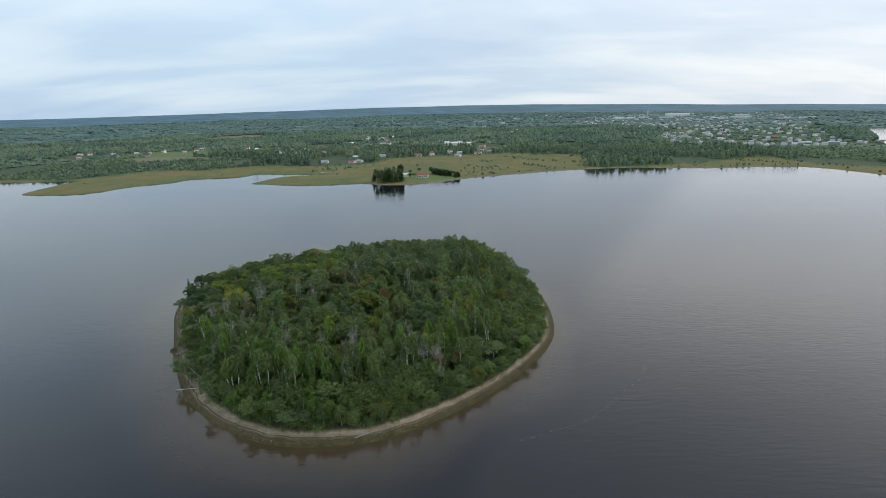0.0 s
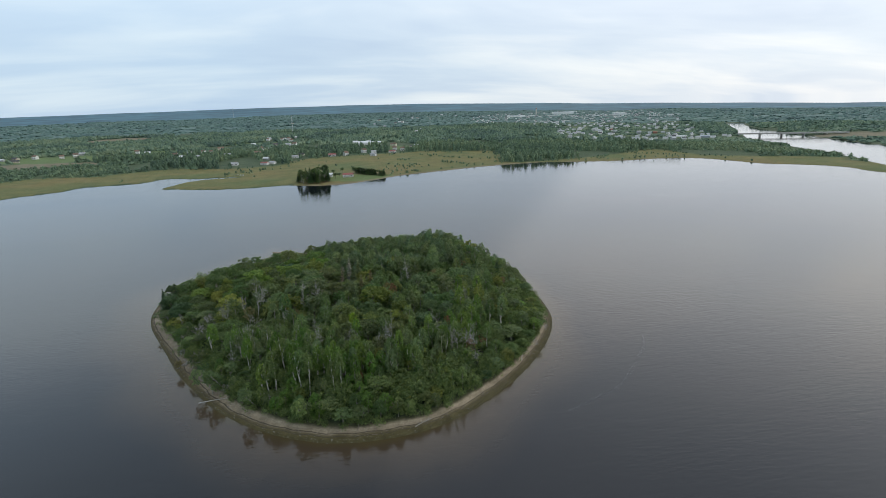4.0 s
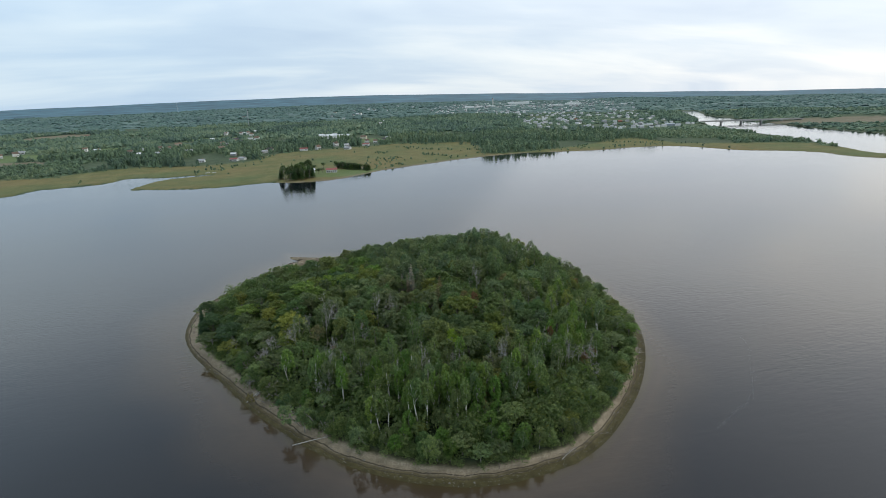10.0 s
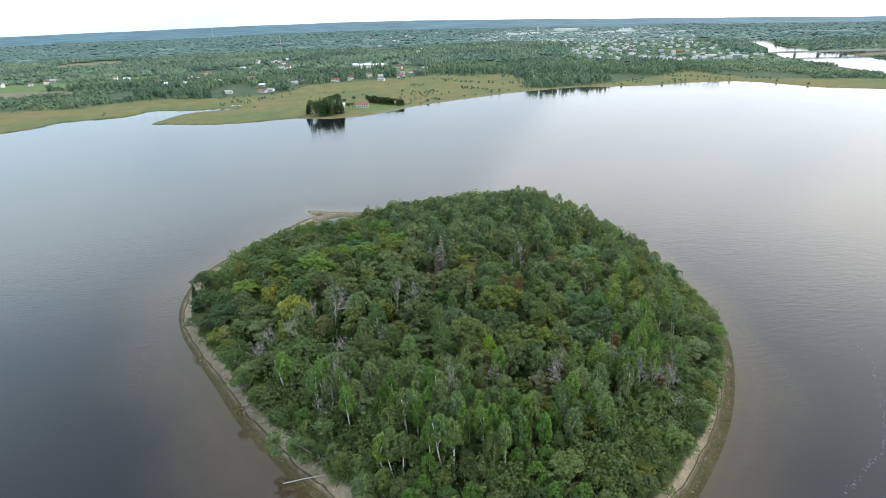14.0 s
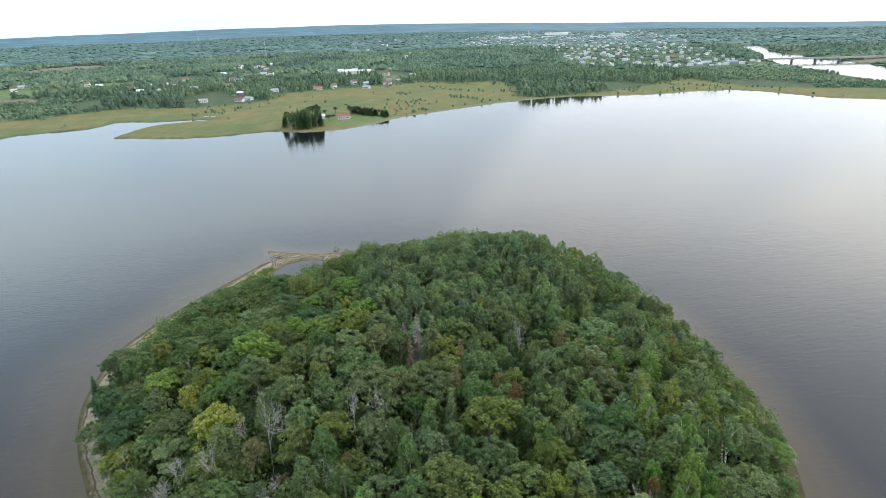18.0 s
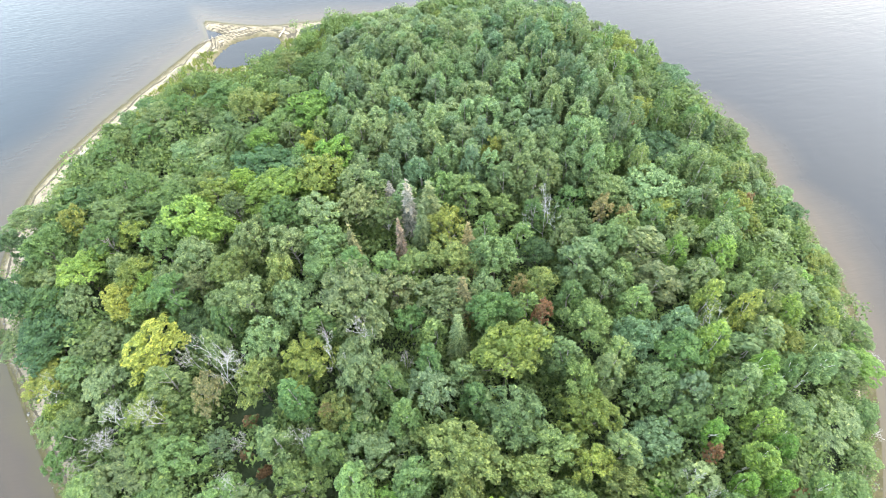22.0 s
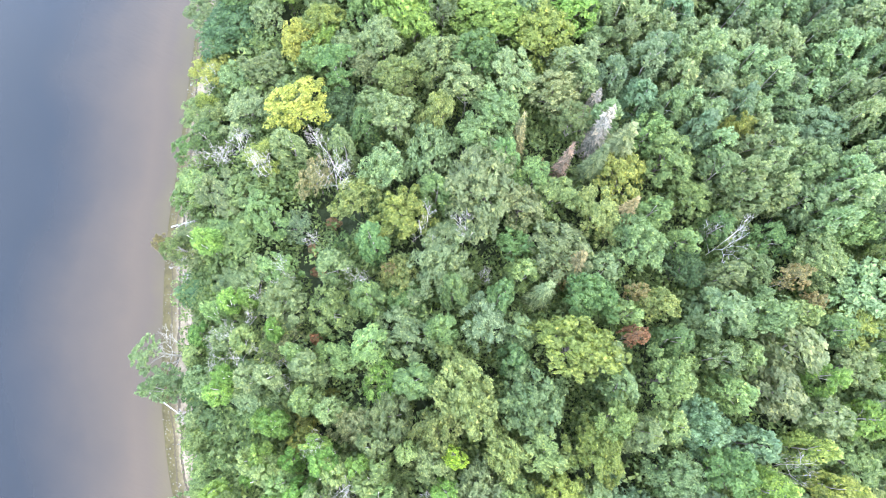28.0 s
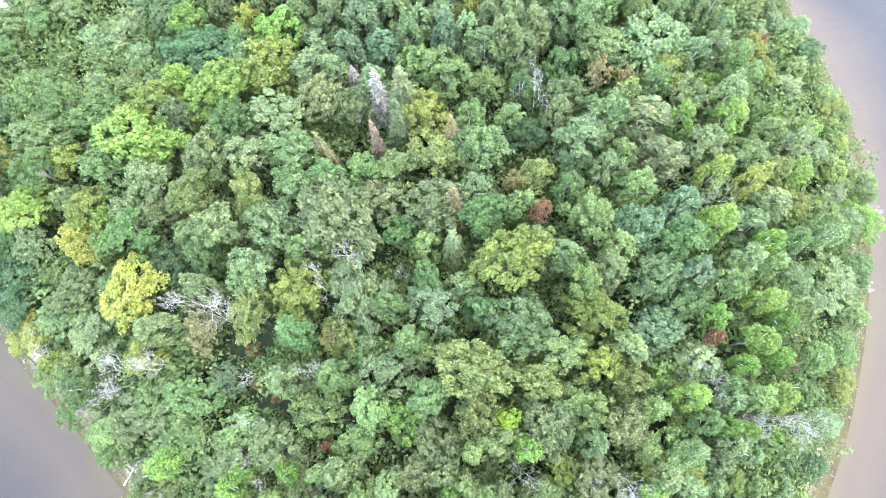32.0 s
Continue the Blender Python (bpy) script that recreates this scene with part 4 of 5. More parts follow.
mark("dead", "ash", -43.7, 163.4, 10.2, 4.2, 0.3)
mark("dead", "ash", -51.3, 167, 10.2, 4.2, 0.3)
mark("birch", "mid", -47.6, 167.5, 5, 5.1)
mark("maple", "olive", -38.4, 167.5, 9, 5.7)
mark("birch", "straw", -39.7, 167.3, 10, 2.4)
mark("birch", "blue", -25.4, 166.4, 11, 7.5)
mark("birch", "silver", -33.5, 160.7, 9, 8.3)
mark("maple", "mid", -36.2, 165, 8, 6.1)
mark("birch", "vivid", -33.5, 154, 7, 6.7)
mark("birch", "fresh", -40.4, 154, 8, 6.2)
mark("willow", "rust", -44.9, 154.8, 6, 2.4)
mark("dead", "ash", -53.8, 154.9, 11.2, 5.3, 0.3)
mark("birch", "khaki", -48.6, 152.5, 7, 6.2)
mark("birch", "khaki", -34.5, 147.6, 9, 5.2)
mark("willow", "gold", -39.7, 149.4, 3, 2.3)
mark("birch", "grey", -59.7, 156.5, 6, 6.3)
mark("maple", "gold", -6.2, 158, 13, 7.2)
mark("maple", "olive", -5.8, 162.4, 13, 6.2)
mark("maple", "olive", -23.9, 157.2, 13.5, 9.6)
mark("maple", "olive", -24.4, 152, 12, 6.3)
mark("birch", "lime", -21.4, 150, 13.5, 3)
mark("maple", "olive", -16.1, 152.9, 12, 6)
mark("maple", "khaki", -17.1, 147.7, 12, 7.3)
mark("maple", "olive", -12.1, 148.1, 12, 7.3)
mark("maple", "gold", -8, 152.2, 12, 6)
mark("maple", "olive", -5.7, 149.2, 12, 5.2)
mark("maple", "khaki", -8.4, 144.3, 12, 5.8)
mark("birch", "gold", -17, 142, 8, 4.5)
mark("dead", "ash", -21.7, 143.4, 13.2, 4.2, 0.3)
mark("dead", "ash", -10.6, 138.9, 14.2, 4.3, 0.3)
mark("dead", "ash", -14.9, 139.3, 13.2, 4.2, 0.3)
mark("birch", "fresh", -26.3, 144.7, 5, 3.9)
mark("maple", "blue", 0.4, 153.8, 10, 7.4)
mark("maple", "silver", 3.5, 160.1, 12, 6.3)
mark("poplar", "blue", 8.8, 158.4, 11, 6.3)
mark("maple", "bright", -0.2, 148.1, 7, 4.8)
mark("poplar", "silver", 4.8, 147.8, 9, 6.6)
mark("dead", "ash", 3.6, 146.6, 12.7, 4.2, 0.3)
mark("birch", "rust", 7.6, 150.4, 10, 2.5)
mark("birch", "rust", 17.1, 143.4, 7, 2.8)
mark("birch", "rust", 12.6, 139.4, 7, 3.5)
mark("dead", "ash", 3.6, 142.9, 11.2, 4.2, 0.3)
mark("birch", "fresh", -3.9, 138.6, 9, 8.5)
mark("birch", "gold", -0.4, 142.2, 7, 3.9)
mark("dead", "ash", 6.7, 137.9, 10.2, 4.2, 0.3)
mark("dead", "ash", 14, 135.6, 7.7, 6.6, 0.3)
mark("willow", "dark", 15, 130.1, 3, 4.7)
mark("dead", "ash", -56.8, 146.7, 7.2, 5.1, 0.3)
mark("dead", "ash", -45.5, 148.9, 10.2, 4.5, 0.3)
mark("dead", "ash", -36.9, 144.4, 11.2, 4.2, 0.3)
mark("birch", "gold", -40.6, 145, 6, 3.5)
mark("birch", "fresh", -50.1, 151.3, 7, 6.9)
mark("birch", "fresh", -55.3, 150.9, 6, 6.2)
mark("maple", "khaki", -34.4, 147.3, 8, 5.4)
mark("birch", "fresh", -46.4, 142.8, 6, 7.5)
mark("birch", "fresh", -44.2, 139.2, 6, 6.2)
mark("willow", "deep", -65.2, 153, 2.5, 7.9)
mark("willow", "mid", -56.5, 141.7, 3, 7.4)
mark("dead", "ash", -28.3, 172.2, 10.2, 4.2, 0.3)
mark("dead", "ash", -54.8, 148, 10.2, 4.7, 0.3)
mark("dead", "ash", -36.6, 142.7, 12.2, 4.2, 0.3)
mark("dead", "ash", -31.5, 139.5, 13.2, 4.4, 0.3)
mark("poplar", "fresh", -21.2, 139.8, 11, 5.8)
mark("birch", "gold", -39.3, 143, 9, 4.2)
mark("maple", "gold", -15.3, 135.3, 8.5, 6.3)
mark("maple", "gold", -5.1, 132.3, 7, 6)
mark("dead", "ash", -71.1, 172.7, 9.2, 4.7, 0.3)
mark("maple", "vivid", -36.3, 231.1, 12, 10.6)
mark("maple", "fresh", -43.3, 230, 10, 8.2)
mark("maple", "gold", -46.1, 241.4, 7, 7.7)
mark("willow", "silver", -58.8, 232.4, 6, 12.1)
mark("willow", "mid", -71.5, 232.2, 4, 9.7)
mark("willow", "gold", -81.7, 229.2, 4, 8.8)
mark("willow", "grey", -64.8, 250.2, 2.5, 8.2)
mark("maple", "gold", -4.9, 207.6, 13, 5)
mark("maple", "blue", 6.7, 213.7, 12, 8.9)
mark("maple", "fresh", 15.4, 202.1, 11, 7.4)
mark("maple", "deep", 28, 205, 8, 11.8)
mark("maple", "gold", 29.1, 216.3, 8, 8.4)
mark("birch", "rust", 25.8, 213, 8, 3.5)
mark("birch", "gold", 32.3, 244.1, 6, 8.5)
mark("maple", "olive", 27.2, 221.8, 8, 7.4)
mark("maple", "deep", 40.9, 215.8, 5, 9.3)
mark("maple", "deep", 45.2, 230.5, 5, 10.1)
mark("birch", "gold", 45.8, 239.5, 5, 6.3)
mark("birch", "gold", 38.7, 201.7, 5, 8)
mark("stem", "fresh", -35.5, 130.2, 13.3, 4.6, 0.22)
mark("stem", "vivid", -37.4, 131.1, 12.2, 4, 0.22)
mark("stem", "fresh", -33.8, 129.6, 12.6, 4.2, 0.22)
mark("stem", "fresh", -40.8, 138.5, 13.3, 4.6, 0.22)
mark("stem", "vivid", -42.7, 139.4, 12.2, 4, 0.22)
mark("stem", "fresh", -39.1, 137.9, 12.6, 4.2, 0.22)
mark("stem", "bright", -35.4, 142.5, 13.3, 4.6, 0.22)
mark("stem", "vivid", -37.3, 143.4, 12.2, 4, 0.22)
mark("stem", "fresh", -33.7, 141.9, 12.6, 4.2, 0.22)
mark("stem", "fresh", -29.5, 142.7, 12.8, 4.6, 0.22)
mark("stem", "vivid", -31.4, 143.6, 11.7, 4, 0.22)
mark("stem", "fresh", -27.8, 142.1, 12.1, 4.2, 0.22)
mark("stem", "fresh", -25, 135.4, 12.8, 4.6, 0.22)
mark("stem", "vivid", -26.9, 136.3, 11.7, 4, 0.22)
mark("stem", "fresh", -23.3, 134.8, 12.1, 4.2, 0.22)
mark("stem", "bright", -21.1, 133.5, 12.3, 4.6, 0.22)
mark("stem", "vivid", -23, 134.4, 11.2, 4, 0.22)
mark("stem", "fresh", -19.4, 132.9, 11.6, 4.2, 0.22)
mark("stem", "fresh", -44.2, 131.7, 11.3, 4.6, 0.22)
mark("stem", "vivid", -46.1, 132.6, 10.2, 4, 0.22)
mark("stem", "fresh", -42.5, 131.1, 10.6, 4.2, 0.22)
mark("birch", "grey", -55.7, 157.1, 9, 7.8)
mark("birch", "khaki", -13.5, 139.6, 10, 7.2)
mark("birch", "gold", -5.2, 136.6, 8, 8.3)
mark("birch", "rust", -17.2, 130.8, 7, 2.9)
mark("birch", "fresh", -60.2, 167.2, 9, 7.7)
mark("birch", "fresh", -73.1, 166.8, 6, 6.9)
mark("birch", "grey", -68.1, 167.5, 7, 8.4)
mark("dead", "ash", -52.6, 149, 13.2, 5.5, 0.3)
mark("birch", "fresh", -15.9, 122.3, 8, 7.2)
mark("willow", "gold", -8.2, 124.8, 4, 6.5)
mark("willow", "gold", -0.6, 122.7, 3, 6.5)
mark("dead", "ash", 9.2, 138.9, 11.2, 5.6, 0.3)
mark("dead", "ash", 12.4, 137.9, 10.7, 4.9, 0.3)
mark("dead", "ash", -69.6, 174.1, 11.2, 8, 0.3)
mark("birch", "silver", -48.6, 145.2, 8, 8.4)
mark("birch", "silver", -61.6, 140.8, 7, 4.6)
mark("birch", "silver", -56.5, 142.7, 7, 4.6)
mark("maple", "deep", -83.2, 192.2, 8, 10)
mark("birch", "gold", -81.7, 185.5, 5.5, 5.3)
mark("birch", "fresh", -79.1, 178.1, 5, 6.6)
mark("birch", "fresh", -75.9, 166.8, 4, 4.6)
mark("birch", "fresh", -63.6, 162.9, 7, 8.1)
mark("spruce", "dark", -93, 205, 10.5, 4.0)
mark("maple", "deep", -89, 200, 10, 8)
mark("maple", "mid", -85, 209, 11.5, 8)
mark("maple", "deep", -92, 213, 9.5, 7)
mark("spruce", "dark", 39, 206, 9, 4.5)

mark("willow", "yellow", -8, 120.5, 2.6, 2.2)
mark("willow", "gold", -16, 119.8, 2.4, 2.2)
mark("willow", "yellow", 4, 124, 2.6, 2.0)
mark("willow", "rust", -20, 128, 6.5, 2.2)
TAKEN.append((-13, 121.5, 1.2))


def pale_stems():
    """Tall poplars with bare pale stems standing above the scrub of the front bank, in loose clumps."""
    r = np.random.default_rng(37)
    for x, y, n in ((-61, 158, 2), (-55, 153, 3), (-48, 146, 4), (-40, 139, 3), (-33, 135, 4), (-24, 131, 6), (-18, 133, 5), (-8, 133, 4), (0, 137, 4), (8, 142, 4), (15, 148, 3), (23, 157, 3)):
        for _ in range(2 * n):
            px, py = x + r.normal() * 2.8, y + r.normal() * 2.6
            if all((px - p) ** 2 + (py - q) ** 2 > 1.7 for p, q, _ in TAKEN):
                mark("stem", ("fresh", "vivid", "fresh", "bright", "silver")[int(r.integers(5))], px, py, r.uniform(10.5, 13.5), r.uniform(3.2, 4.6), 0.22)


pale_stems()


def fill_island():
    """Dart throwing over the island, the kind of wood changing from stand to stand."""
    r = np.random.default_rng(31)
    done = 0
    for _ in range(22000):
        x, y = r.uniform(-102, 58), r.uniform(110, 290)
        d, a = island_inset(x, y)
        w = float(beach_width(a))
        d = float(d)
        back_left = x < -58 and y > 222
        if d < w + (4.2 if back_left else (2.6 if x > 30 and y > 165 else (1.1 if x < -40 and y < 190 else 0.9))) or (y > 255 and x < 18 and d < w + 6):
            continue
        pond = float(distance(POND, x, y))
        if pond > -24:
            continue
        edge = min(1.0, (d - w) / 22)
        pick = r.random()
        if y > 262 and x > -40:
            kind, room = ("willow", 2.0) if pick < 0.7 else ("aspen", 1.8)
        elif y > 200 and x > -33 and x < 26:
            kind, room = ("aspen", 1.65) if pick < 0.92 else ("birch", 2.4)
        elif x > 14:
            kind, room = ("willow", 2.1) if pick < 0.4 and edge < 0.7 else (("poplar", 1.75) if pick < 0.75 else ("birch", 2.4))
        elif y < 148:
            kind, room = ("poplar", 1.35) if pick < 0.82 else (("birch", 1.9) if pick < 0.92 else ("willow", 1.7))
        elif x < -45 and y > 185:
            kind, room = ("maple", 3.0) if pick < 0.55 else (("birch", 2.5) if pick < 0.85 else ("willow", 2.3))
            if x < -60 and y > 225:
                kind, room = ("willow", 2.4) if pick < 0.6 else ("birch", 2.4)
        else:
            kind, room = ("maple", 2.8) if pick < 0.4 else (("birch", 2.4) if pick < 0.75 else ("poplar", 1.85))
        if any((x - p) ** 2 + (y - q) ** 2 < (room + s) ** 2 * 0.86 for p, q, s in TAKEN):
            continue
        TAKEN.append((x, y, room))
        tall = {"maple": 12.5, "birch": 11.5, "aspen": 13.6, "poplar": 13.0, "willow": 8.0}[kind] * (0.5 + 0.5 * edge) * r.uniform(0.84, 1.1) * (0.9 if y > 215 and -40 < x < 10 else (1.12 if x < -50 and y > 185 or x > 10 and 200 < y < 245 else 1.0))
        if y > 245 and x > -40:
            tall = min(tall, 13 - 0.29 * (y - 245) + r.uniform(-1.2, 0.6))   # the canopy drops to low scrub on the north shore
        if x > 28 and y > 160:
            tall *= (0.72 + 0.28 * edge) if y < 230 else 1.05
        if back_left or pond > -36:
            tall = min(tall, r.uniform(5.5, 10))
        wide = room * 2 * r.uniform(1.25, 1.6)
        if x < 30 and y < 165 and d < w + 15:
            tall = min(tall, r.uniform(3.0, 5.4) + 0.2 * (d - w))   # scrub on the front bank
        stand = float(wave(x, y, 55, 21))
        sets = {"maple": ("mid", "grey", "deep", "olive", "mid", "grey", "fresh"), "birch": ("grey", "mid", "olive", "grey", "mid", "fresh", "gold"),
                "aspen": ("silver", "grey", "silver", "blue", "silver", "silver", "grey"), "poplar": ("grey", "mid", "silver", "fresh", "grey", "olive", "mid"), "willow": ("grey", "mid", "olive", "fresh", "grey", "gold", "mid")}[kind]
        colour = sets[int((0.5 + 0.25 * stand + r.uniform(-0.5, 0.5)) * 7) % 7]
        if y < 148 and kind == "poplar":
            colour = ("fresh", "bright", "grey", "fresh", "mid")[int(r.integers(5))]
        if x > 12 and r.random() < 0.5:
            colour = ("grey", "fresh", "silver", "blue")[int(r.integers(4))]
        if x > 0 and y < 182 and kind != "maple" and r.random() < 0.7:
            colour = ("fresh", "gold", "silver", "fresh", "vivid")[int(r.integers(5))]
        plant(kind, colour, x, y, tall, wide)
        done += 1
        if done >= 1000:
            break


fill_island()


def undergrowth():
    """Shrubs and saplings under the trees and down to the beach, too many to count."""
    r = np.random.default_rng(41)
    shapes = []
    for s in range(6):
        q = np.random.default_rng(300 + s)
        cs = [(q.normal() * 0.8, q.normal() * 0.8, 1.1 + 0.9 * q.random()) for _ in range(7)]
        shapes.append(leaf_cloud(cs, [0.55 + 0.45 * q.random() for _ in cs], 330, 0.24, q, 1.1, -0.7, 0.45))
    out = []
    while len(out) < 1900:
        x, y = r.uniform(-102, 58), r.uniform(110, 290)
        d, a = island_inset(x, y)
        gap = float(d) - float(beach_width(a))
        if gap < 0.6 or distance(POND, x, y) > -9 or (x + 13) ** 2 + (y - 121) ** 2 < 6:
            continue
        if gap > 7 and r.random() < 0.25:
            continue
        k = r.uniform(0.7, 1.25) * (0.55 + 0.19 * min(gap, 8)) * (0.7 if y > 250 and x < 0 else 1)
        t = r.uniform(0, 6.28)
        m = np.array(((math.cos(t), -math.sin(t), 0), (math.sin(t), math.cos(t), 0), (0, 0, 1.15)))
        out.append(shapes[len(out) % 6] @ m.T * k + (x, y, float(island_height(x, y)) - 0.3))
    for i in range(520):
        a = i / 520 * 6.2832
        w = float(beach_width(a))
        rad = float(rim_radius(a)) - w - r.uniform(0.0, 4.5)
        x, y = CENTRE[0] + rad * math.cos(a), CENTRE[1] + rad * math.sin(a)
        if distance(POND, x, y) > -12 or (x + 13) ** 2 + (y - 121) ** 2 < 8:
            continue
        out.append(shapes[i % 6] * (r.uniform(0.8, 1.3) * (0.7 if y > 250 else 1)) + (x, y, float(island_height(x, y)) - 0.4))
    ob = new("undergrowth", leaf_mesh("undergrowth", np.vstack(out), SHRUB_LEAF))
    tagged(ob, "dense green shrubs and saplings between the island trees", "shrubs", kind="stuff")
    tri = []
    for _ in range(5200):
        x, y = r.uniform(-85, -22), r.uniform(246, 292)
        d, a = island_inset(x, y)
        p = float(distance(POND, x, y))
        if p > -1.0 or p < -22 or y > 281 or d < float(beach_width(a)) * 0.55:
            continue
        q = r.uniform(0.5, 1.1)
        z = float(island_height(x, y))
        for _ in range(5):
            o = r.normal(size=2) * 0.35
            w = r.normal(size=2) * 0.18
            tri += [(x + o[0] - 0.12, y + o[1], z), (x + o[0] + 0.12, y + o[1], z), (x + o[0] + w[0], y + o[1] + w[1], z + q)]
    ob = new("sedge", leaf_mesh("sedge", np.array(tri), SEDGE))
    tagged(ob, "yellow-green sedge and reeds round the pond", "reeds", kind="stuff")


undergrowth()

# ---- woods on the mainland ----


def crown_low(r, cards, pointed=0.0):
    """A small tree for woods seen from afar, about 2 wide and 2 high: a ragged core under a skin of leaf sprays."""
    v, f = mound_low(r, 3, 6, 0.2)
    v = v * (0.8, 0.8, 1.75)
    if pointed:
        v[:, :2] *= (1.1 - 0.45 * v[:, 2:])
    cs = [(r.normal() * 0.32, r.normal() * 0.32, 0.7 + 0.8 * r.random()) for _ in range(6)] + [(0, 0, 1.4)]
    tri = leaf_cloud(cs, [0.42 + 0.2 * r.random() for _ in cs], cards, 0.42, r, 1.0, -0.4, 0.5)
    return np.vstack([v, tri]), np.vstack([f, np.arange(len(tri)).reshape(-1, 3) + len(v)])


def mound_low(r, rings, sides, rough=0.16):
    """A bumpy dome of tree tops, about 2 wide and 1 high."""
    v, f = [(0, 0, 1.0 + 0.1 * r.normal())], []
    for i in range(1, rings + 1):
        a = i / rings * 1.5
        for j in range(sides):
            t = (j + 0.5 * (i % 2)) / sides * 6.283 + r.normal() * 0.12
            k = 1 + r.normal() * rough
            v.append((math.sin(a) * math.cos(t) * k, math.sin(a) * math.sin(t) * k, math.cos(a) * (1 + r.normal() * rough)))
    for j in range(sides):
        f.append((0, 1 + j, 1 + (j + 1) % sides))
    for i in range(1, rings):
        for j in range(sides):
            a, b = 1 + (i - 1) * sides + j, 1 + (i - 1) * sides + (j + 1) % sides
            c, d = a + sides, b + sides
            f += [(a, c, d), (a, d, b)]
    return np.array(v), np.array(f)


HOMES = []   # where houses stand, so that the woods keep clear


def scatter(r, near, far, step, az0=-57, az1=61):
    """Points over the land between two ranges, about step metres apart, in the woods and hedges."""
    n = int(math.radians(az1 - az0) / 2 * (far**2 - near**2) / step**2)
    rad, az = np.sqrt(r.uniform(near**2, far**2, n)), np.radians(r.uniform(az0, az1, n))
    x, y = rad * np.sin(az), rad * np.cos(az)
    keep = (distance(WOODLAND, x, y) > 1) & (distance(RIVER, x, y) < -4) & (distance(LANDMASS, x, y) > 2) & (clearing(x, y) == 0)
    keep &= ~(inside(TOWN, x, y) & (r.random(n) < 0.2))
    # glades and rides
    keep &= ~((wave(x, y, 240, 15) > 0.62) & (rad < 2600))
    for hx, hy, hr in HOMES:
        keep &= (x - hx) ** 2 + (y - hy) ** 2 > hr**2
        keep &= ~((np.abs(x - hx * y / hy) < hr * 0.75) & (y < hy) & (y > hy - (48 if hy < 1400 else 30)))
    return x[keep], y[keep]


def woods(name, label, r, xs, ys, shapes, wide, high, chunk_mat=WOODS, smooth=False):
    z = land_height(xs, ys)
    # alder scrub and young growth stand lower than the old woods
    low = np.where((xs < -290) & (ys < 880) | (xs > 470) & (ys < 1000), 0.5, np.where(inside(TOWN, xs, ys), 0.55, 1.0))
    vs, fs, at = [], [], 0
    for i, (x, y, g) in enumerate(zip(xs, ys, z)):
        v, f = shapes[i % len(shapes)]
        t = r.uniform(0, 6.28)
        w, h = wide * r.uniform(0.65, 1.35) / 2, high * r.uniform(0.6, 1.3) * low[i]
        c, s = math.cos(t) * w, math.sin(t) * w
        vs.append(np.stack([v[:, 0] * c - v[:, 1] * s + x, v[:, 0] * s + v[:, 1] * c + y, v[:, 2] * h + g - 0.3], 1))
        fs.append(f + at)
        at += len(v)
    ob = new(name, mesh_of(name, np.vstack(vs), np.vstack(fs), chunk_mat, smooth))
    return tagged(ob, label, "woods", kind="stuff")


# ---- buildings ----


def house_parts(ob, w, d, h, rise, wall, roof, windows=True, porch=False):
    """Walls with a gable roof that overhangs, door, windows and chimney; the front looks to -y."""
    bm = bmesh.new()
    pts = [(-w / 2, -d / 2), (w / 2, -d / 2), (w / 2, d / 2), (-w / 2, d / 2)]
    low = [bm.verts.new((x, y, -1.0)) for x, y in pts]
    top = [bm.verts.new((x, y, h)) for x, y in pts]
    ends = [bm.verts.new((-w / 2, 0, h + rise)), bm.verts.new((w / 2, 0, h + rise))]
    for a, b in ((0, 1), (2, 3)):
        bm.faces.new((low[a], low[b], top[b], top[a]))
    bm.faces.new((low[1], low[2], top[2], ends[1], top[1]))
    bm.faces.new((low[3], low[0], top[0], ends[0], top[3]))
    bm.faces.new(low[::-1])
    part("wall", bm, wall, ob)
    bm = bmesh.new()
    o, t = 0.5, 0.25
    drop = o * rise / (d / 2)
    prof = [(-d / 2 - o, h - drop), (0, h + rise), (d / 2 + o, h - drop), (d / 2 + o, h - drop + t), (0, h + rise + t), (-d / 2 - o, h - drop + t)]
    a = [bm.verts.new((-w / 2 - o, y, z)) for y, z in prof]
    b = [bm.verts.new((w / 2 + o, y, z)) for y, z in prof]
    for i in range(6):
        bm.faces.new((a[i], a[(i + 1) % 6], b[(i + 1) % 6], b[i]))
    for s in (a, b):
        bm.faces.new((s[0], s[1], s[4], s[5]))
        bm.faces.new((s[1], s[2], s[3], s[4]))
    top_ob = part("roof", bm, roof, ob)
    if windows:
        bm = box(bmesh.new(), w * 0.2, -0.4, h + rise * 0.6, w * 0.2 + 0.8, 0.4, h + rise + 1.0, 0.05)
        part("chimney", bm, BRICK, top_ob)
        part("door", box(bmesh.new(), -0.5, -d / 2 - 0.06, 0.1, 0.5, -d / 2 + 0.02, 2.15), BROWN_ROOF, ob)
        for k in (-0.36, -0.2, 0.2, 0.36):
            pane = box(bmesh.new(), k * w - 0.65, -d / 2 - 0.05, 1.0, k * w + 0.65, -d / 2 + 0.03, 2.2)
            part("window", pane, GLASS, ob)
    return ob


VARIANTS = {}


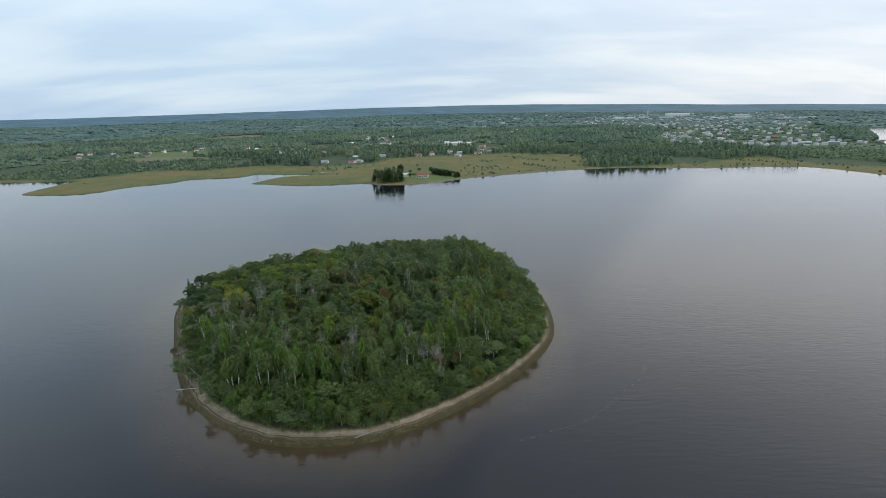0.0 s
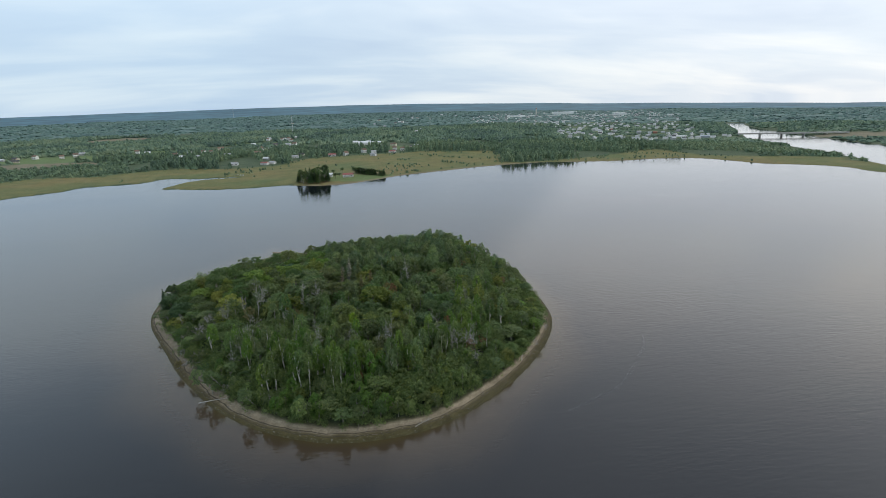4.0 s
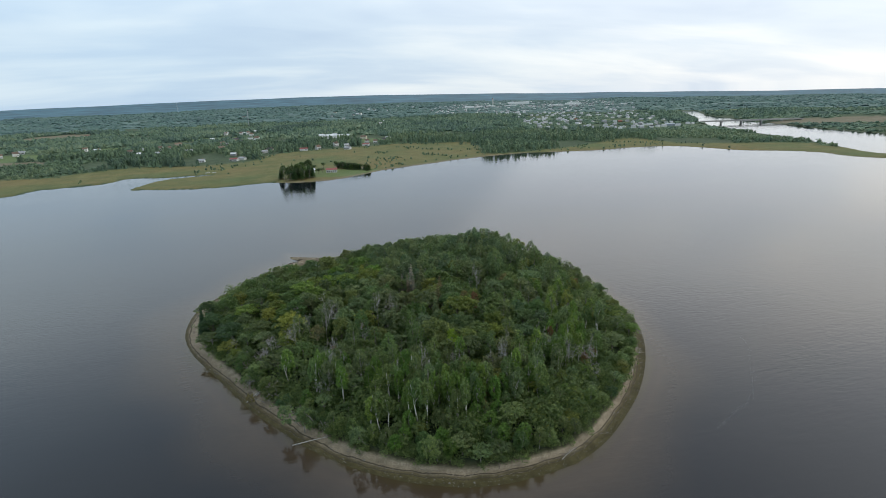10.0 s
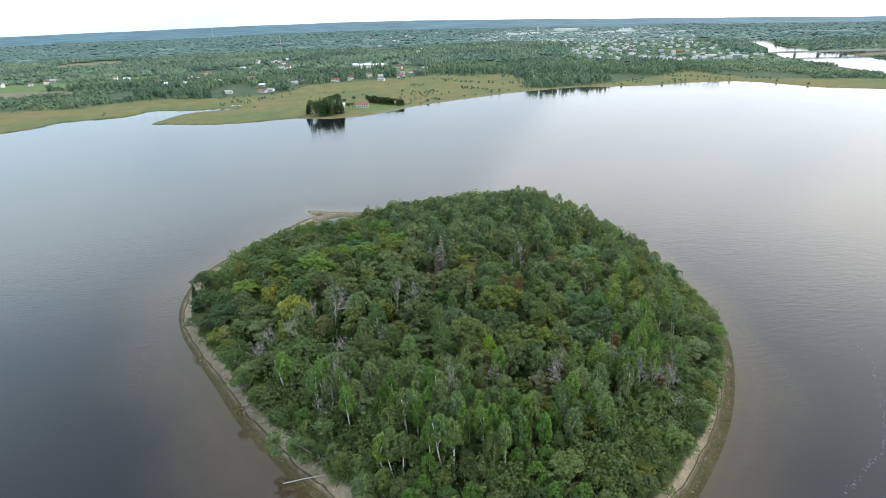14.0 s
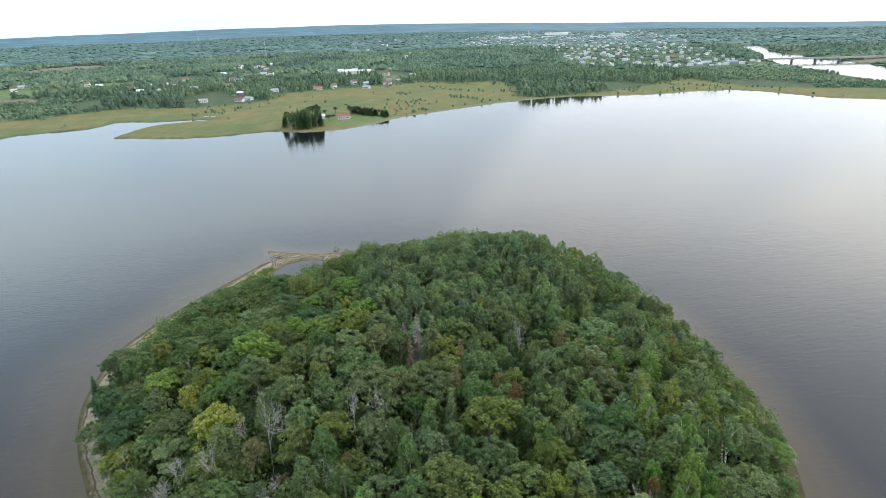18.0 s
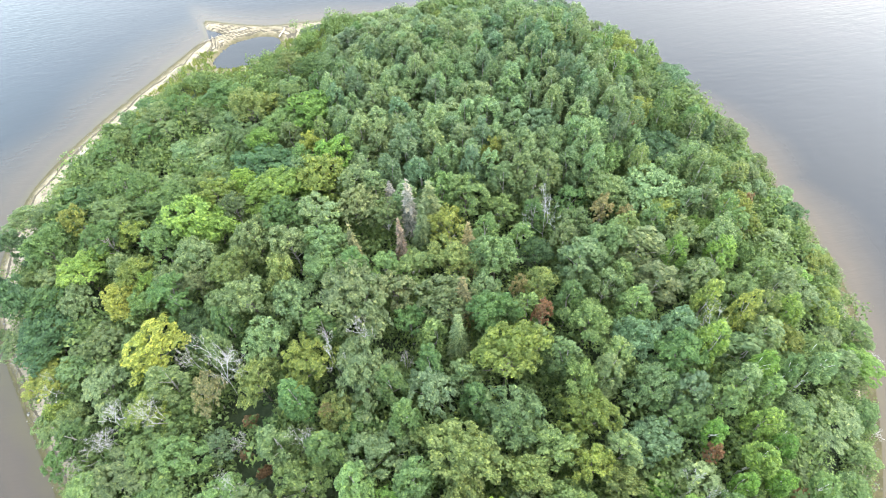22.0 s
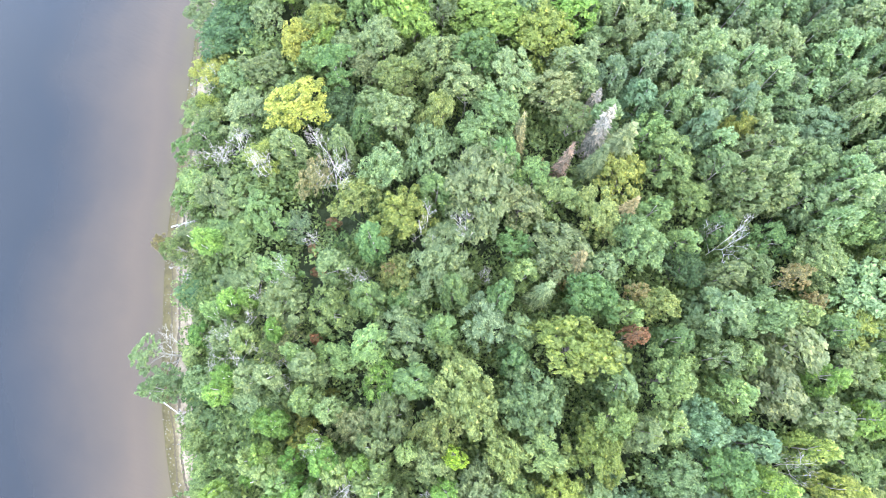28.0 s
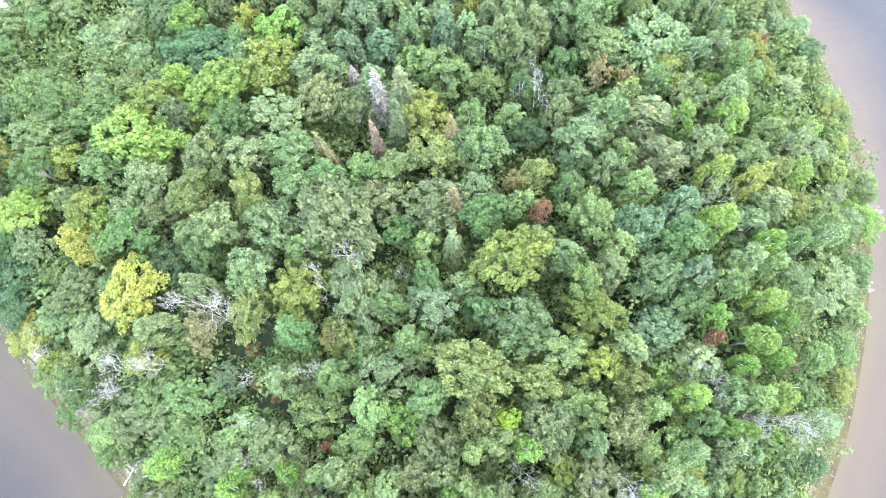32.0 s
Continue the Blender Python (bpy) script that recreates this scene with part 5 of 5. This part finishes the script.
def house(kind, x, y, turn, label, group="", size=1.0, z=None):
    dims = {"white": (12, 8, 3.2, 1.9, WHITE, TOWN_PALE, True), "tall": (9, 8, 5.4, 2.8, WHITE, BROWN_ROOF, True), "cream": (13, 8.5, 3.0, 2.2, CREAM, DARK_ROOF, True),
            "red": (13, 8, 3.4, 1.5, WHITE, RED_ROOF, True), "grey": (11, 8, 3.2, 2.4, GREY, PALE_ROOF, True), "brick": (12, 9, 4.8, 2.4, CREAM, BROWN_ROOF, True),
            "hall": (46, 14, 5.0, 1.6, WHITE, PALE_ROOF, False), "shed": (7, 6, 2.5, 1.5, WHITE, PALE_ROOF, False), "far_white": (12, 9, 4, 2.4, WHITE, TOWN_PALE, False),
            "far_dark": (12, 9, 4, 2.6, WHITE, DARK_ROOF, False), "far_red": (15, 10, 4.5, 2.4, BRICK, TOWN_RED, False), "far_grey": (13, 9, 4, 2.4, GREY, TOWN_PALE, False),
            "depot": (120, 45, 9, 1.2, WHITE, PALE_ROOF, False), "blue": (34, 18, 7, 2, BLUE, BLUE, False)}[kind]
    g = float(land_height(x, y)) if z is None else z
    at = Matrix.LocRotScale((x, y, g), Euler((0, 0, radians(turn))), (size,) * 3)
    if kind in VARIANTS:
        ob = copy_thing(VARIANTS[kind], Matrix.Identity(4))
        ob.matrix_basis = at
    else:
        ob = thing("house" if kind not in ("hall", "depot", "shed", "blue") else {"hall": "hall", "depot": "warehouse", "shed": "garage", "blue": "warehouse"}[kind], label, "building", group, at)
        VARIANTS[kind] = house_parts(ob, *dims)
    tagged(ob, label, "garage" if kind == "shed" else "building", group)
    HOMES.append((x, y, max(9.0, dims[0] * 0.8 * size)))
    return ob


LOOKS = {"red": "white bungalow with a red roof", "white": "white clapboard bungalow with a grey roof", "tall": "two-storey white house with a brown roof", "cream": "cream bungalow with a dark roof",
         "grey": "grey house with a pale metal roof", "brick": "two-storey cream house with a brown roof", "far_white": "white town house with a pale roof",
         "far_dark": "white town house with a dark roof", "far_red": "brick town house with a red roof", "far_grey": "grey town house with a pale roof"}


def village():
    r = np.random.default_rng(51)
    house("red", -23, 609, -6, "white bungalow with a red roof near the shore", "houses on the point", 0.86)
    house("shed", -44, 616, 12, "small white garage beside the red-roofed bungalow", "houses on the point")
    house("hall", 18, 1062, -4, "long low white school hall with a flat pale roof", "village houses")
    house("hall", 4, 1112, 8, "long low white hall at the village edge", "village houses", 0.7)
    for x, y, kind in ((-297, 1014, "white"), (-259, 924, "white"), (-258, 993, "tall"), (-259, 1076, "brick"), (-218, 935, "white"), (-171, 1161, "cream"), (-171, 1322, "white"), (-143, 1143, "white"),
                       (-207, 1347, "grey"), (-180, 1031, "tall"), (-171, 937, "brick"), (-144, 841, "grey"), (-137, 777, "red"), (-128, 786, "white"), (-179, 785, "white"), (-400, 1060, "tall"),
                       (-375, 1037, "grey"), (-521, 1449, "brick"), (-103, 851, "white"), (-96, 888, "cream"), (-47, 853, "red"), (-26, 858, "tall"), (3, 896, "tall"), (19, 887, "white"),
                       (48, 871, "red"), (16, 836, "white"), (-7, 1128, "grey"), (61, 1002, "brick"), (89, 950, "cream")):
        house(kind, x, y, r.uniform(-35, 35), LOOKS[kind], "village houses", r.uniform(0.72, 0.92))
    for cx, cy, sx, sy, n in ((-262, 980, 45, 60, 5), (-160, 1080, 40, 90, 6), (20, 930, 50, 40, 3), (-180, 1310, 70, 60, 5), (-500, 1010, 90, 60, 5), (-620, 990, 90, 60, 8),
                              (-60, 1180, 90, 60, 3), (180, 1450, 120, 120, 5), (60, 2100, 240, 200, 8), (330, 2500, 200, 300, 8)):
        for _ in range(n):
            x, y = cx + r.normal() * sx * 0.6, cy + r.normal() * sy * 0.6
            if distance(WOODLAND, x, y) < 5 or any((x - p) ** 2 + (y - q) ** 2 < 14**2 for p, q, _ in HOMES):
                continue
            kind = ("white", "cream", "white", "grey", "tall", "white")[int(r.integers(6))]
            house(kind, x, y, r.uniform(-40, 40), LOOKS[kind], "village houses", r.uniform(0.7, 0.92))


def town():
    r = np.random.default_rng(61)
    near, far, spots = 0, [], []
    while near + len(far) < 430:
        f = r.random() ** 1.7
        y = 930 + f * 1750
        x = r.uniform(400, 1560)
        if not inside(TOWN, np.array(x), np.array(y)) or any((x - p) ** 2 + (y - q) ** 2 < 13**2 for p, q in spots):
            continue
        spots.append((x, y))
        kind = ("far_white", "far_dark", "far_white", "far_grey", "far_white", "far_dark", "far_white", "far_red", "far_white", "far_grey")[int(r.integers(10))]
        if kind == "far_red" and not (540 < x < 720 and 1050 < y < 1260):
            kind = "far_white"
        size = r.uniform(0.45, 0.75) * (1 + 0.15 * f)
        if y < 1750 and near < 230:
            house(kind, x, y, r.uniform(-50, 50), LOOKS[kind], "town houses", size)
            near += 1
        else:
            far.append((x, y, r.uniform(-0.9, 0.9), size))
    v0 = np.array([(-6, -4.5, -1), (6, -4.5, -1), (6, 4.5, -1), (-6, 4.5, -1), (-6, -4.5, 4), (6, -4.5, 4), (6, 4.5, 4), (-6, 4.5, 4), (-6, 0, 6.5), (6, 0, 6.5)], float)
    tri = np.array([(0, 1, 5), (0, 5, 4), (1, 2, 6), (1, 6, 5), (2, 3, 7), (2, 7, 6), (3, 0, 4), (3, 4, 7), (5, 6, 9), (7, 4, 8), (4, 5, 9), (4, 9, 8), (6, 7, 8), (6, 8, 9)])
    vs, fs = [], []
    g = land_height(np.array([q[0] for q in far]), np.array([q[1] for q in far]))
    for i, (x, y, t, s) in enumerate(far):
        c, d = math.cos(t) * s, math.sin(t) * s
        vs.append(np.stack([v0[:, 0] * c - v0[:, 1] * d + x, v0[:, 0] * d + v0[:, 1] * c + y, v0[:, 2] * s + g[i]], 1))
        fs.append(tri + 10 * i)
    me = mesh_of("distant_houses", np.vstack(vs), np.vstack(fs), WHITE)
    me.materials.append(DARK_ROOF)
    me.polygons.foreach_set("material_index", np.tile([0] * 10 + [1] * 4, len(far)).astype(np.int32))
    tagged(new("distant_houses", me), "distant white town houses with pale roofs", "houses", kind="stuff")
    for x, y, t, s in ((700, 2300, -14, 0.62), (1010, 2540, -18, 0.85), (1045, 2210, -22, 0.5), (1150, 2250, -20, 0.6), (900, 2370, -15, 0.4), (1240, 2420, -24, 0.45), (820, 2420, -16, 0.35), (1290, 2050, -25, 0.4)):
        house("depot", x, y, t, "long white warehouse with a flat pale roof", "warehouses", s)
    house("blue", 662, 955, -30, "blue metal warehouse by the river", "warehouses", 0.5)
    house("hall", 630, 985, -25, "long low white hall near the bridge", "warehouses", 0.5)


def mast(x, y, height, label):
    """A guyed lattice mast: three legs with cross braces and a red head."""
    g = float(land_height(x, y))
    ob = thing("radio_mast", label, "mast", "radio masts", Matrix.Translation((x, y, g)))
    legs = [(1.3 * math.cos(a), 1.3 * math.sin(a)) for a in (0.5, 2.6, 4.7)]
    for k, (lx, ly) in enumerate(legs):
        v, f = [], []
        limb(v, f, (lx, ly, -1), (lx * 0.6, ly * 0.6, height), 0.2, 0.16, 5)
        part("leg", mesh_of("leg", v, f, STEEL), None, ob)
        v, f = [], []
        nx, ny = legs[(k + 1) % 3]
        for i in range(int(height / 5)):
            z0 = i * 5.0
            s0, s1 = 1 - 0.4 * z0 / height, 1 - 0.4 * (z0 + 5) / height
            limb(v, f, (lx * s0, ly * s0, z0), (nx * s1, ny * s1, z0 + 5), 0.09, 0.09, 4)
        part("brace", mesh_of("brace", v, f, STEEL), None, ob)
    v, f = [], []
    limb(v, f, (0, 0, height - 1), (0, 0, height + 4), 0.3, 0.12, 6)
    part("antenna", mesh_of("antenna", v, f, RED_ROOF), None, ob, "red antenna head")


def chimney(x, y, height):
    ob = thing("factory_chimney", "tall pale factory chimney with a red band", "chimney", at=Matrix.Translation((x, y, float(land_height(x, y)))))
    for name, z0, z1, r0, r1, mat in (("shaft", -1, height - 6, 3.6, 2.6, CONCRETE), ("band", height - 6, height - 2, 2.7, 2.6, RED_ROOF), ("rim", height - 2, height, 2.6, 2.9, CONCRETE)):
        v, f = [], []
        limb(v, f, (0, 0, z0), (0, 0, z1), r0, r1, 14)
        part(name, mesh_of(name, v, f, mat), None, ob)


def bridge(a, b, deck=6.0):
    """A road bridge on piers: deck, two parapets, piers with caps."""
    a, b = np.array(a, float), np.array(b, float)
    length, turn = np.linalg.norm(b - a), math.atan2(b[1] - a[1], b[0] - a[0])
    ob = thing("road_bridge", "long concrete road bridge on slim piers over the river", "bridge", at=Matrix.Translation((a[0], a[1], 0)) @ Matrix.Rotation(turn, 4, "Z"))
    part("deck", box(bmesh.new(), 0, -5, deck - 1.3, length, 5, deck), CONCRETE, ob)
    for y in (-5, 4.7):
        part("parapet", box(bmesh.new(), 0, y, deck + 0.004, length, y + 0.3, deck + 1.1), CONCRETE, ob)
    for k in range(1, 5):
        x = length * k / 5
        pier = part("pier", box(bmesh.new(), x - 0.8, -3.5, -3, x + 0.8, 3.5, deck - 2.1, 0.3), CONCRETE, ob)
        part("cap", box(bmesh.new(), x - 1.8, -4.8, deck - 2.1, x + 1.8, 4.8, deck - 1.302), CONCRETE, pier)


village()
town()
mast(-620, 3080, 52, "tall steel lattice mast above the far woods")
mast(-176, 1600, 48, "steel lattice mast standing in the woods")
chimney(862, 2500, 34)
bridge((735, 955), (925, 898))


def plant_mainland():
    """Trees that can be told apart on the point: a spruce clump, a row of pines, a few by the house."""
    r = np.random.default_rng(71)
    near = "on the far shore"
    spots = []
    while len(spots) < 34:
        x, y = r.uniform(-79, -43), r.uniform(565, 594)
        if all((x - p) ** 2 + (y - q) ** 2 > 12 for p, q in spots) and ((x + 60.5) / 18) ** 2 + ((y - 579) / 13) ** 2 < 1:
            spots.append((x, y))
    for x, y in spots:
        plant("spruce" if r.random() < 0.7 else "birch", ("deep", "mid", "deep", "grey")[int(r.integers(4))], x, y, r.uniform(10, 15.5), r.uniform(5, 7), float(land_height(x, y)), where=near)
    for k in range(50):
        u = k / 49
        x, y = -17 + 34 * u + r.normal() * 1.5, 640 - 30 * u + r.normal() * 3.5
        plant("birch" if r.random() < 0.45 else "spruce", ("deep", "mid", "deep", "grey")[int(r.integers(4))], x, y, r.uniform(6, 8.5) * (1 - 0.25 * u), r.uniform(4, 5.5), float(land_height(x, y)), where=near)
    for x, y, h, w in ((-37, 601, 6, 6.5), (-47, 592, 17, 9), (-52, 640, 9, 7), (-30, 640, 7, 6), (-33, 606, 5, 5), (-40, 632, 6, 6)):
        plant("maple", "dark", x, y, h, w, float(land_height(x, y)), where=near)


plant_mainland()


def mainland_woods():
    r = np.random.default_rng(81)
    crowns = [crown_low(np.random.default_rng(400 + s), 34, s % 4 == 3) for s in range(12)]
    x, y = scatter(r, 560, 1020, 6.6)
    woods("near_woods", "mixed broadleaf woods along the far shore", r, x, y, crowns, 6.8, 4.6, NEAR_WOODS)
    mounds = [mound_low(np.random.default_rng(500 + s), 3, 6, 0.26) for s in range(10)]
    x, y = scatter(r, 1020, 1750, 9.2)
    woods("middle_woods", "dense mixed woods behind the village", r, x, y, mounds, 10, 6.2)
    small = [mound_low(np.random.default_rng(520 + s), 2, 6, 0.26) for s in range(10)]
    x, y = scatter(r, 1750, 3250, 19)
    # these crowns carry the same painted-in haze as the ground below them
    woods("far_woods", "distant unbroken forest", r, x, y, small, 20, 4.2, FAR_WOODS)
    # shrubs on the meadow and in hedges
    n = 5200
    x, y = r.uniform(-430, 480, n), r.uniform(545, 880, n)
    d, w = distance(LANDMASS, x, y), distance(WOODLAND, x, y)
    keep = (d > 5) & (w < -2) & ((wave(x, y, 70, 18) > 0.55) & (x > 20) | (w > -9) | (np.abs(y - 713 - 0.62 * (x + 140) + 12 * wave(x, y, 30, 4)) < 11) & (x > -172) & (x < -98) | (np.abs(y - 665) < 52) & (x > 24) & (x < 60) & (r.random(n) < 0.6) | ((d < 14) & (x > 70) & (r.random(n) < 0.5)) | (r.random(n) < 0.012))
    keep &= ((x + 25) / 30) ** 2 + ((y - 603) / 22) ** 2 > 1
    woods("meadow_shrubs", "scattered alder bushes on the sedge meadow", r, x[keep], y[keep], crowns, 2.8, 1.35, NEAR_WOODS)


mainland_woods()

# ---- shore things ----


def drift_log(x0, y0, x1, y1, radius, label, mat=DEAD_WOOD, branches=5, seed=0, lift=0.25):
    """A stranded trunk with stubs of branches."""
    r = np.random.default_rng(600 + seed)
    a = np.array((x0, y0, max(0.0, float(island_height(x0, y0))) + lift))
    b = np.array((x1, y1, max(0.0, float(island_height(x1, y1))) + lift))
    ob = thing("driftwood_log", label, "driftwood", "logs on the beach", Matrix.Translation(a))
    v, f = [], []
    mid = (b - a) * 0.5 + (0, 0, 0.1)
    limb(v, f, (0, 0, 0), mid, radius, radius * 0.8, 8)
    limb(v, f, mid, b - a, radius * 0.8, radius * 0.45, 8)
    part("stem", mesh_of("stem", v, f, mat, True), None, ob)
    for k in range(branches):
        p = (b - a) * r.uniform(0.4, 1)
        q = p + (b - a) * 0.16 + r.normal(size=3) * (0.9, 0.9, 0.3) + (0, 0, 0.5)
        v, f = [], []
        limb(v, f, p, q, radius * 0.35, 0.02, 5)
        part("branch", mesh_of("branch", v, f, mat, True), None, ob)


drift_log(-64.6, 137.2, -56.5, 136.6, 0.11, "pale barkless log lying from the beach into the water", seed=1, branches=1)
drift_log(-74.5, 161, -70, 166, 0.18, "uprooted grey tree fallen across the beach", seed=2, branches=12)
drift_log(-76.5, 160, -73, 162.5, 0.14, "broken grey trunk lying on the beach", seed=3, branches=9)
drift_log(-84, 188, -78, 184, 0.13, "bleached trunk leaning from the bank onto sand", seed=4, branches=4)
drift_log(-7.4, 113.2, -4.2, 115, 0.08, "bleached fallen tree with branches at the waterline", seed=5, branches=11)
drift_log(8.6, 125, 10.6, 127.4, 0.09, "grey fallen tree lying along the beach", DRIFT, seed=6, branches=8)
drift_log(-21.6, 114.2, -21, 116.8, 0.12, "short dark log at the foot of the bank", DRIFT, seed=7, branches=2)
drift_log(29, 141, 30.6, 144.4, 0.1, "thin bleached log lying on gravel", seed=8, branches=3)
drift_log(-44.2, 283.2, -42.4, 286.6, 0.18, "white barkless log beside the pond", seed=9, branches=3)
drift_log(-93, 243, -89, 248, 0.17, "bleached driftwood log on the pale beach", seed=11, branches=5)
drift_log(-66, 286, -60, 289, 0.14, "dark driftwood pole on the sand spit", DRIFT, seed=12, branches=2)


def leaning_dead(x, y, turn, tilt, height, wide):
    n = count_of["dead"] = count_of.get("dead", 0) + 1
    ob = copy_thing(BASES[("dead", n % 4)], Matrix.Identity(4))
    s = wide / 6
    ob.matrix_basis = Matrix.Translation((x, y, float(island_height(x, y)))) @ Euler((radians(tilt), 0, radians(-turn))).to_matrix().to_4x4() @ Matrix.Diagonal((s, s, height / 9, 1))
    tagged(ob, "dead tree leaning out over the beach", "tree", "trees on the wooded island")


leaning_dead(-67, 157, 70, 40, 5, 3)
leaning_dead(-61, 146, 60, 55, 6.5, 4)
leaning_dead(40, 158, -70, 28, 3.5, 3.5)
leaning_dead(35, 149, -60, 28, 3.5, 3.5)
leaning_dead(-72, 172, 80, 35, 6, 4)
leaning_dead(42, 168, -80, 28, 3.5, 3)
leaning_dead(-73, 166, 75, 40, 4.5, 3)
leaning_dead(-56, 139, 50, 40, 4.5, 3)


def leaning_live(kind, colour, x, y, turn, tilt, height, wide):
    """A tree on the bank that leans out over the beach for light."""
    ob = plant(kind, colour, x, y, height, wide, turn=0)
    ob.matrix_basis = Matrix.Translation((x, y, float(island_height(x, y)) - 0.15)) @ Euler((radians(tilt), 0, radians(-turn))).to_matrix().to_4x4() @ Matrix.Diagonal((*ob.matrix_basis.to_scale(), 1))


for row in (("birch", "silver", -62.5, 144, 65, 34, 8.5, 5), ("birch", "straw", -71.5, 158, 72, 52, 6, 3), ("birch", "fresh", -67, 158, 75, 38, 8, 5), ("birch", "mid", -75, 172, 80, 30, 8, 5), ("poplar", "grey", -58, 141, 60, 38, 8.5, 4.5),
            ("birch", "fresh", -71, 165, 72, 34, 7.5, 4.5), ("willow", "gold", -79, 180, 80, 25, 6, 4.5), ("birch", "silver", -48, 130, 40, 35, 8, 4.5), ("birch", "fresh", -35, 121, 15, 30, 7.5, 4.5)):
    leaning_live(*row)


def beach_litter():
    """Stones and drift sticks on the beach, too many to count."""
    r = np.random.default_rng(91)
    v0 = np.array([(1, 0, 0), (-1, 0, 0), (0, 1, 0), (0, -1, 0), (0, 0, 1), (0, 0, -1)], float)
    f0 = np.array([(0, 2, 4), (2, 1, 4), (1, 3, 4), (3, 0, 4), (2, 0, 5), (1, 2, 5), (3, 1, 5), (0, 3, 5)])
    vs, fs, at = [], [], 0
    for i in range(3200):
        a = r.uniform(0, 6.283)
        w = float(beach_width(a))
        d = abs(r.normal()) * w * 0.45 if i % 3 else r.choice((0.25, 0.52)) * w + r.normal() * 0.25
        if d > w:
            continue
        rad = float(rim_radius(a)) - d
        x, y = CENTRE[0] + rad * math.cos(a), CENTRE[1] + rad * math.sin(a)
        s = r.uniform(0.05, 0.13) * (2.4 if r.random() < 0.03 else 1)
        v = (v0 + r.normal(size=v0.shape) * 0.18) * (s * r.uniform(0.8, 1.4), s, s * 0.6)
        vs.append(v + (x, y, float(island_height(x, y)) + s * 0.2))
        fs.append(f0 + at)
        at += 6
    tagged(new("beach_stones", mesh_of("beach_stones", np.vstack(vs), np.vstack(fs), STONE)), "grey stones strewn along the beach", "stones", kind="stuff")
    v, f = [], []
    for _ in range(420):
        a = r.uniform(0, 6.283)
        w = float(beach_width(a))
        rad = float(rim_radius(a)) - w * r.uniform(0.45, 0.95)
        x, y = CENTRE[0] + rad * math.cos(a), CENTRE[1] + rad * math.sin(a)
        z = float(island_height(x, y)) + 0.06
        t, s = a + 1.57 + r.normal() * 0.5, r.uniform(0.4, 1.6)
        limb(v, f, (x, y, z), (x + math.cos(t) * s, y + math.sin(t) * s, z + 0.08), 0.06, 0.03, 4)
    tagged(new("drift_sticks", mesh_of("drift_sticks", v, f, DRIFT)), "bleached sticks along the drift line", "driftwood", kind="stuff")


beach_litter()


def rowing_boat(x, y, turn):
    ob = thing("boat", "small white boat drawn up by the creek", "boat", at=pose(x, y, float(land_height(x, y)), 0, 0, turn))
    bm = bmesh.new()
    rows = []
    for k in range(7):
        s = k / 6 * 2 - 1
        w = 0.75 * (1 - abs(s) ** 2.6) + 0.05
        rows.append([bm.verts.new((s * 2.4, q * w, 0.75 + 0.1 * s * s if abs(q) > 0.9 else 0.1)) for q in (-1, -0.55, 0.55, 1)])
    for a, b in zip(rows, rows[1:]):
        for i in range(3):
            bm.faces.new((a[i], a[i + 1], b[i + 1], b[i]))
    part("hull", bm, WHITE, ob)
    for s in (-0.9, 0.7):
        part("thwart", box(bmesh.new(), s - 0.15, -0.6, 0.5, s + 0.15, 0.6, 0.56), DRIFT, ob)


rowing_boat(-156, 674, 20)
rowing_boat(-149, 671, -15)


def foam_line():
    """A drifting line of foam flecks on the open water."""
    r = np.random.default_rng(95)
    line = smooth_line([(75, 150), (72, 144), (64, 135), (57, 127), (50, 121), (42, 117), (33, 113)], 30, False)
    v, f = [], []
    for x, y in line:
        for _ in range(1 if r.random() < 0.7 else 0):
            c = np.array((x, y)) + r.normal(size=2) * 0.35
            s = r.uniform(0.05, 0.16)
            ring = [c + s * r.uniform(0.7, 1.3) * np.array((math.cos(a), math.sin(a))) for a in (0.2, 1.4, 2.5, 3.7, 5.0)]
            f.append([len(v) + k for k in range(5)])
            v += [(*q, 0.012) for q in ring]
    ob = new("foam_line", mesh_of("foam_line", v, f, FOAM))
    tagged(ob, "thin broken line of foam drifting on the water", "foam", kind="stuff")


foam_line()
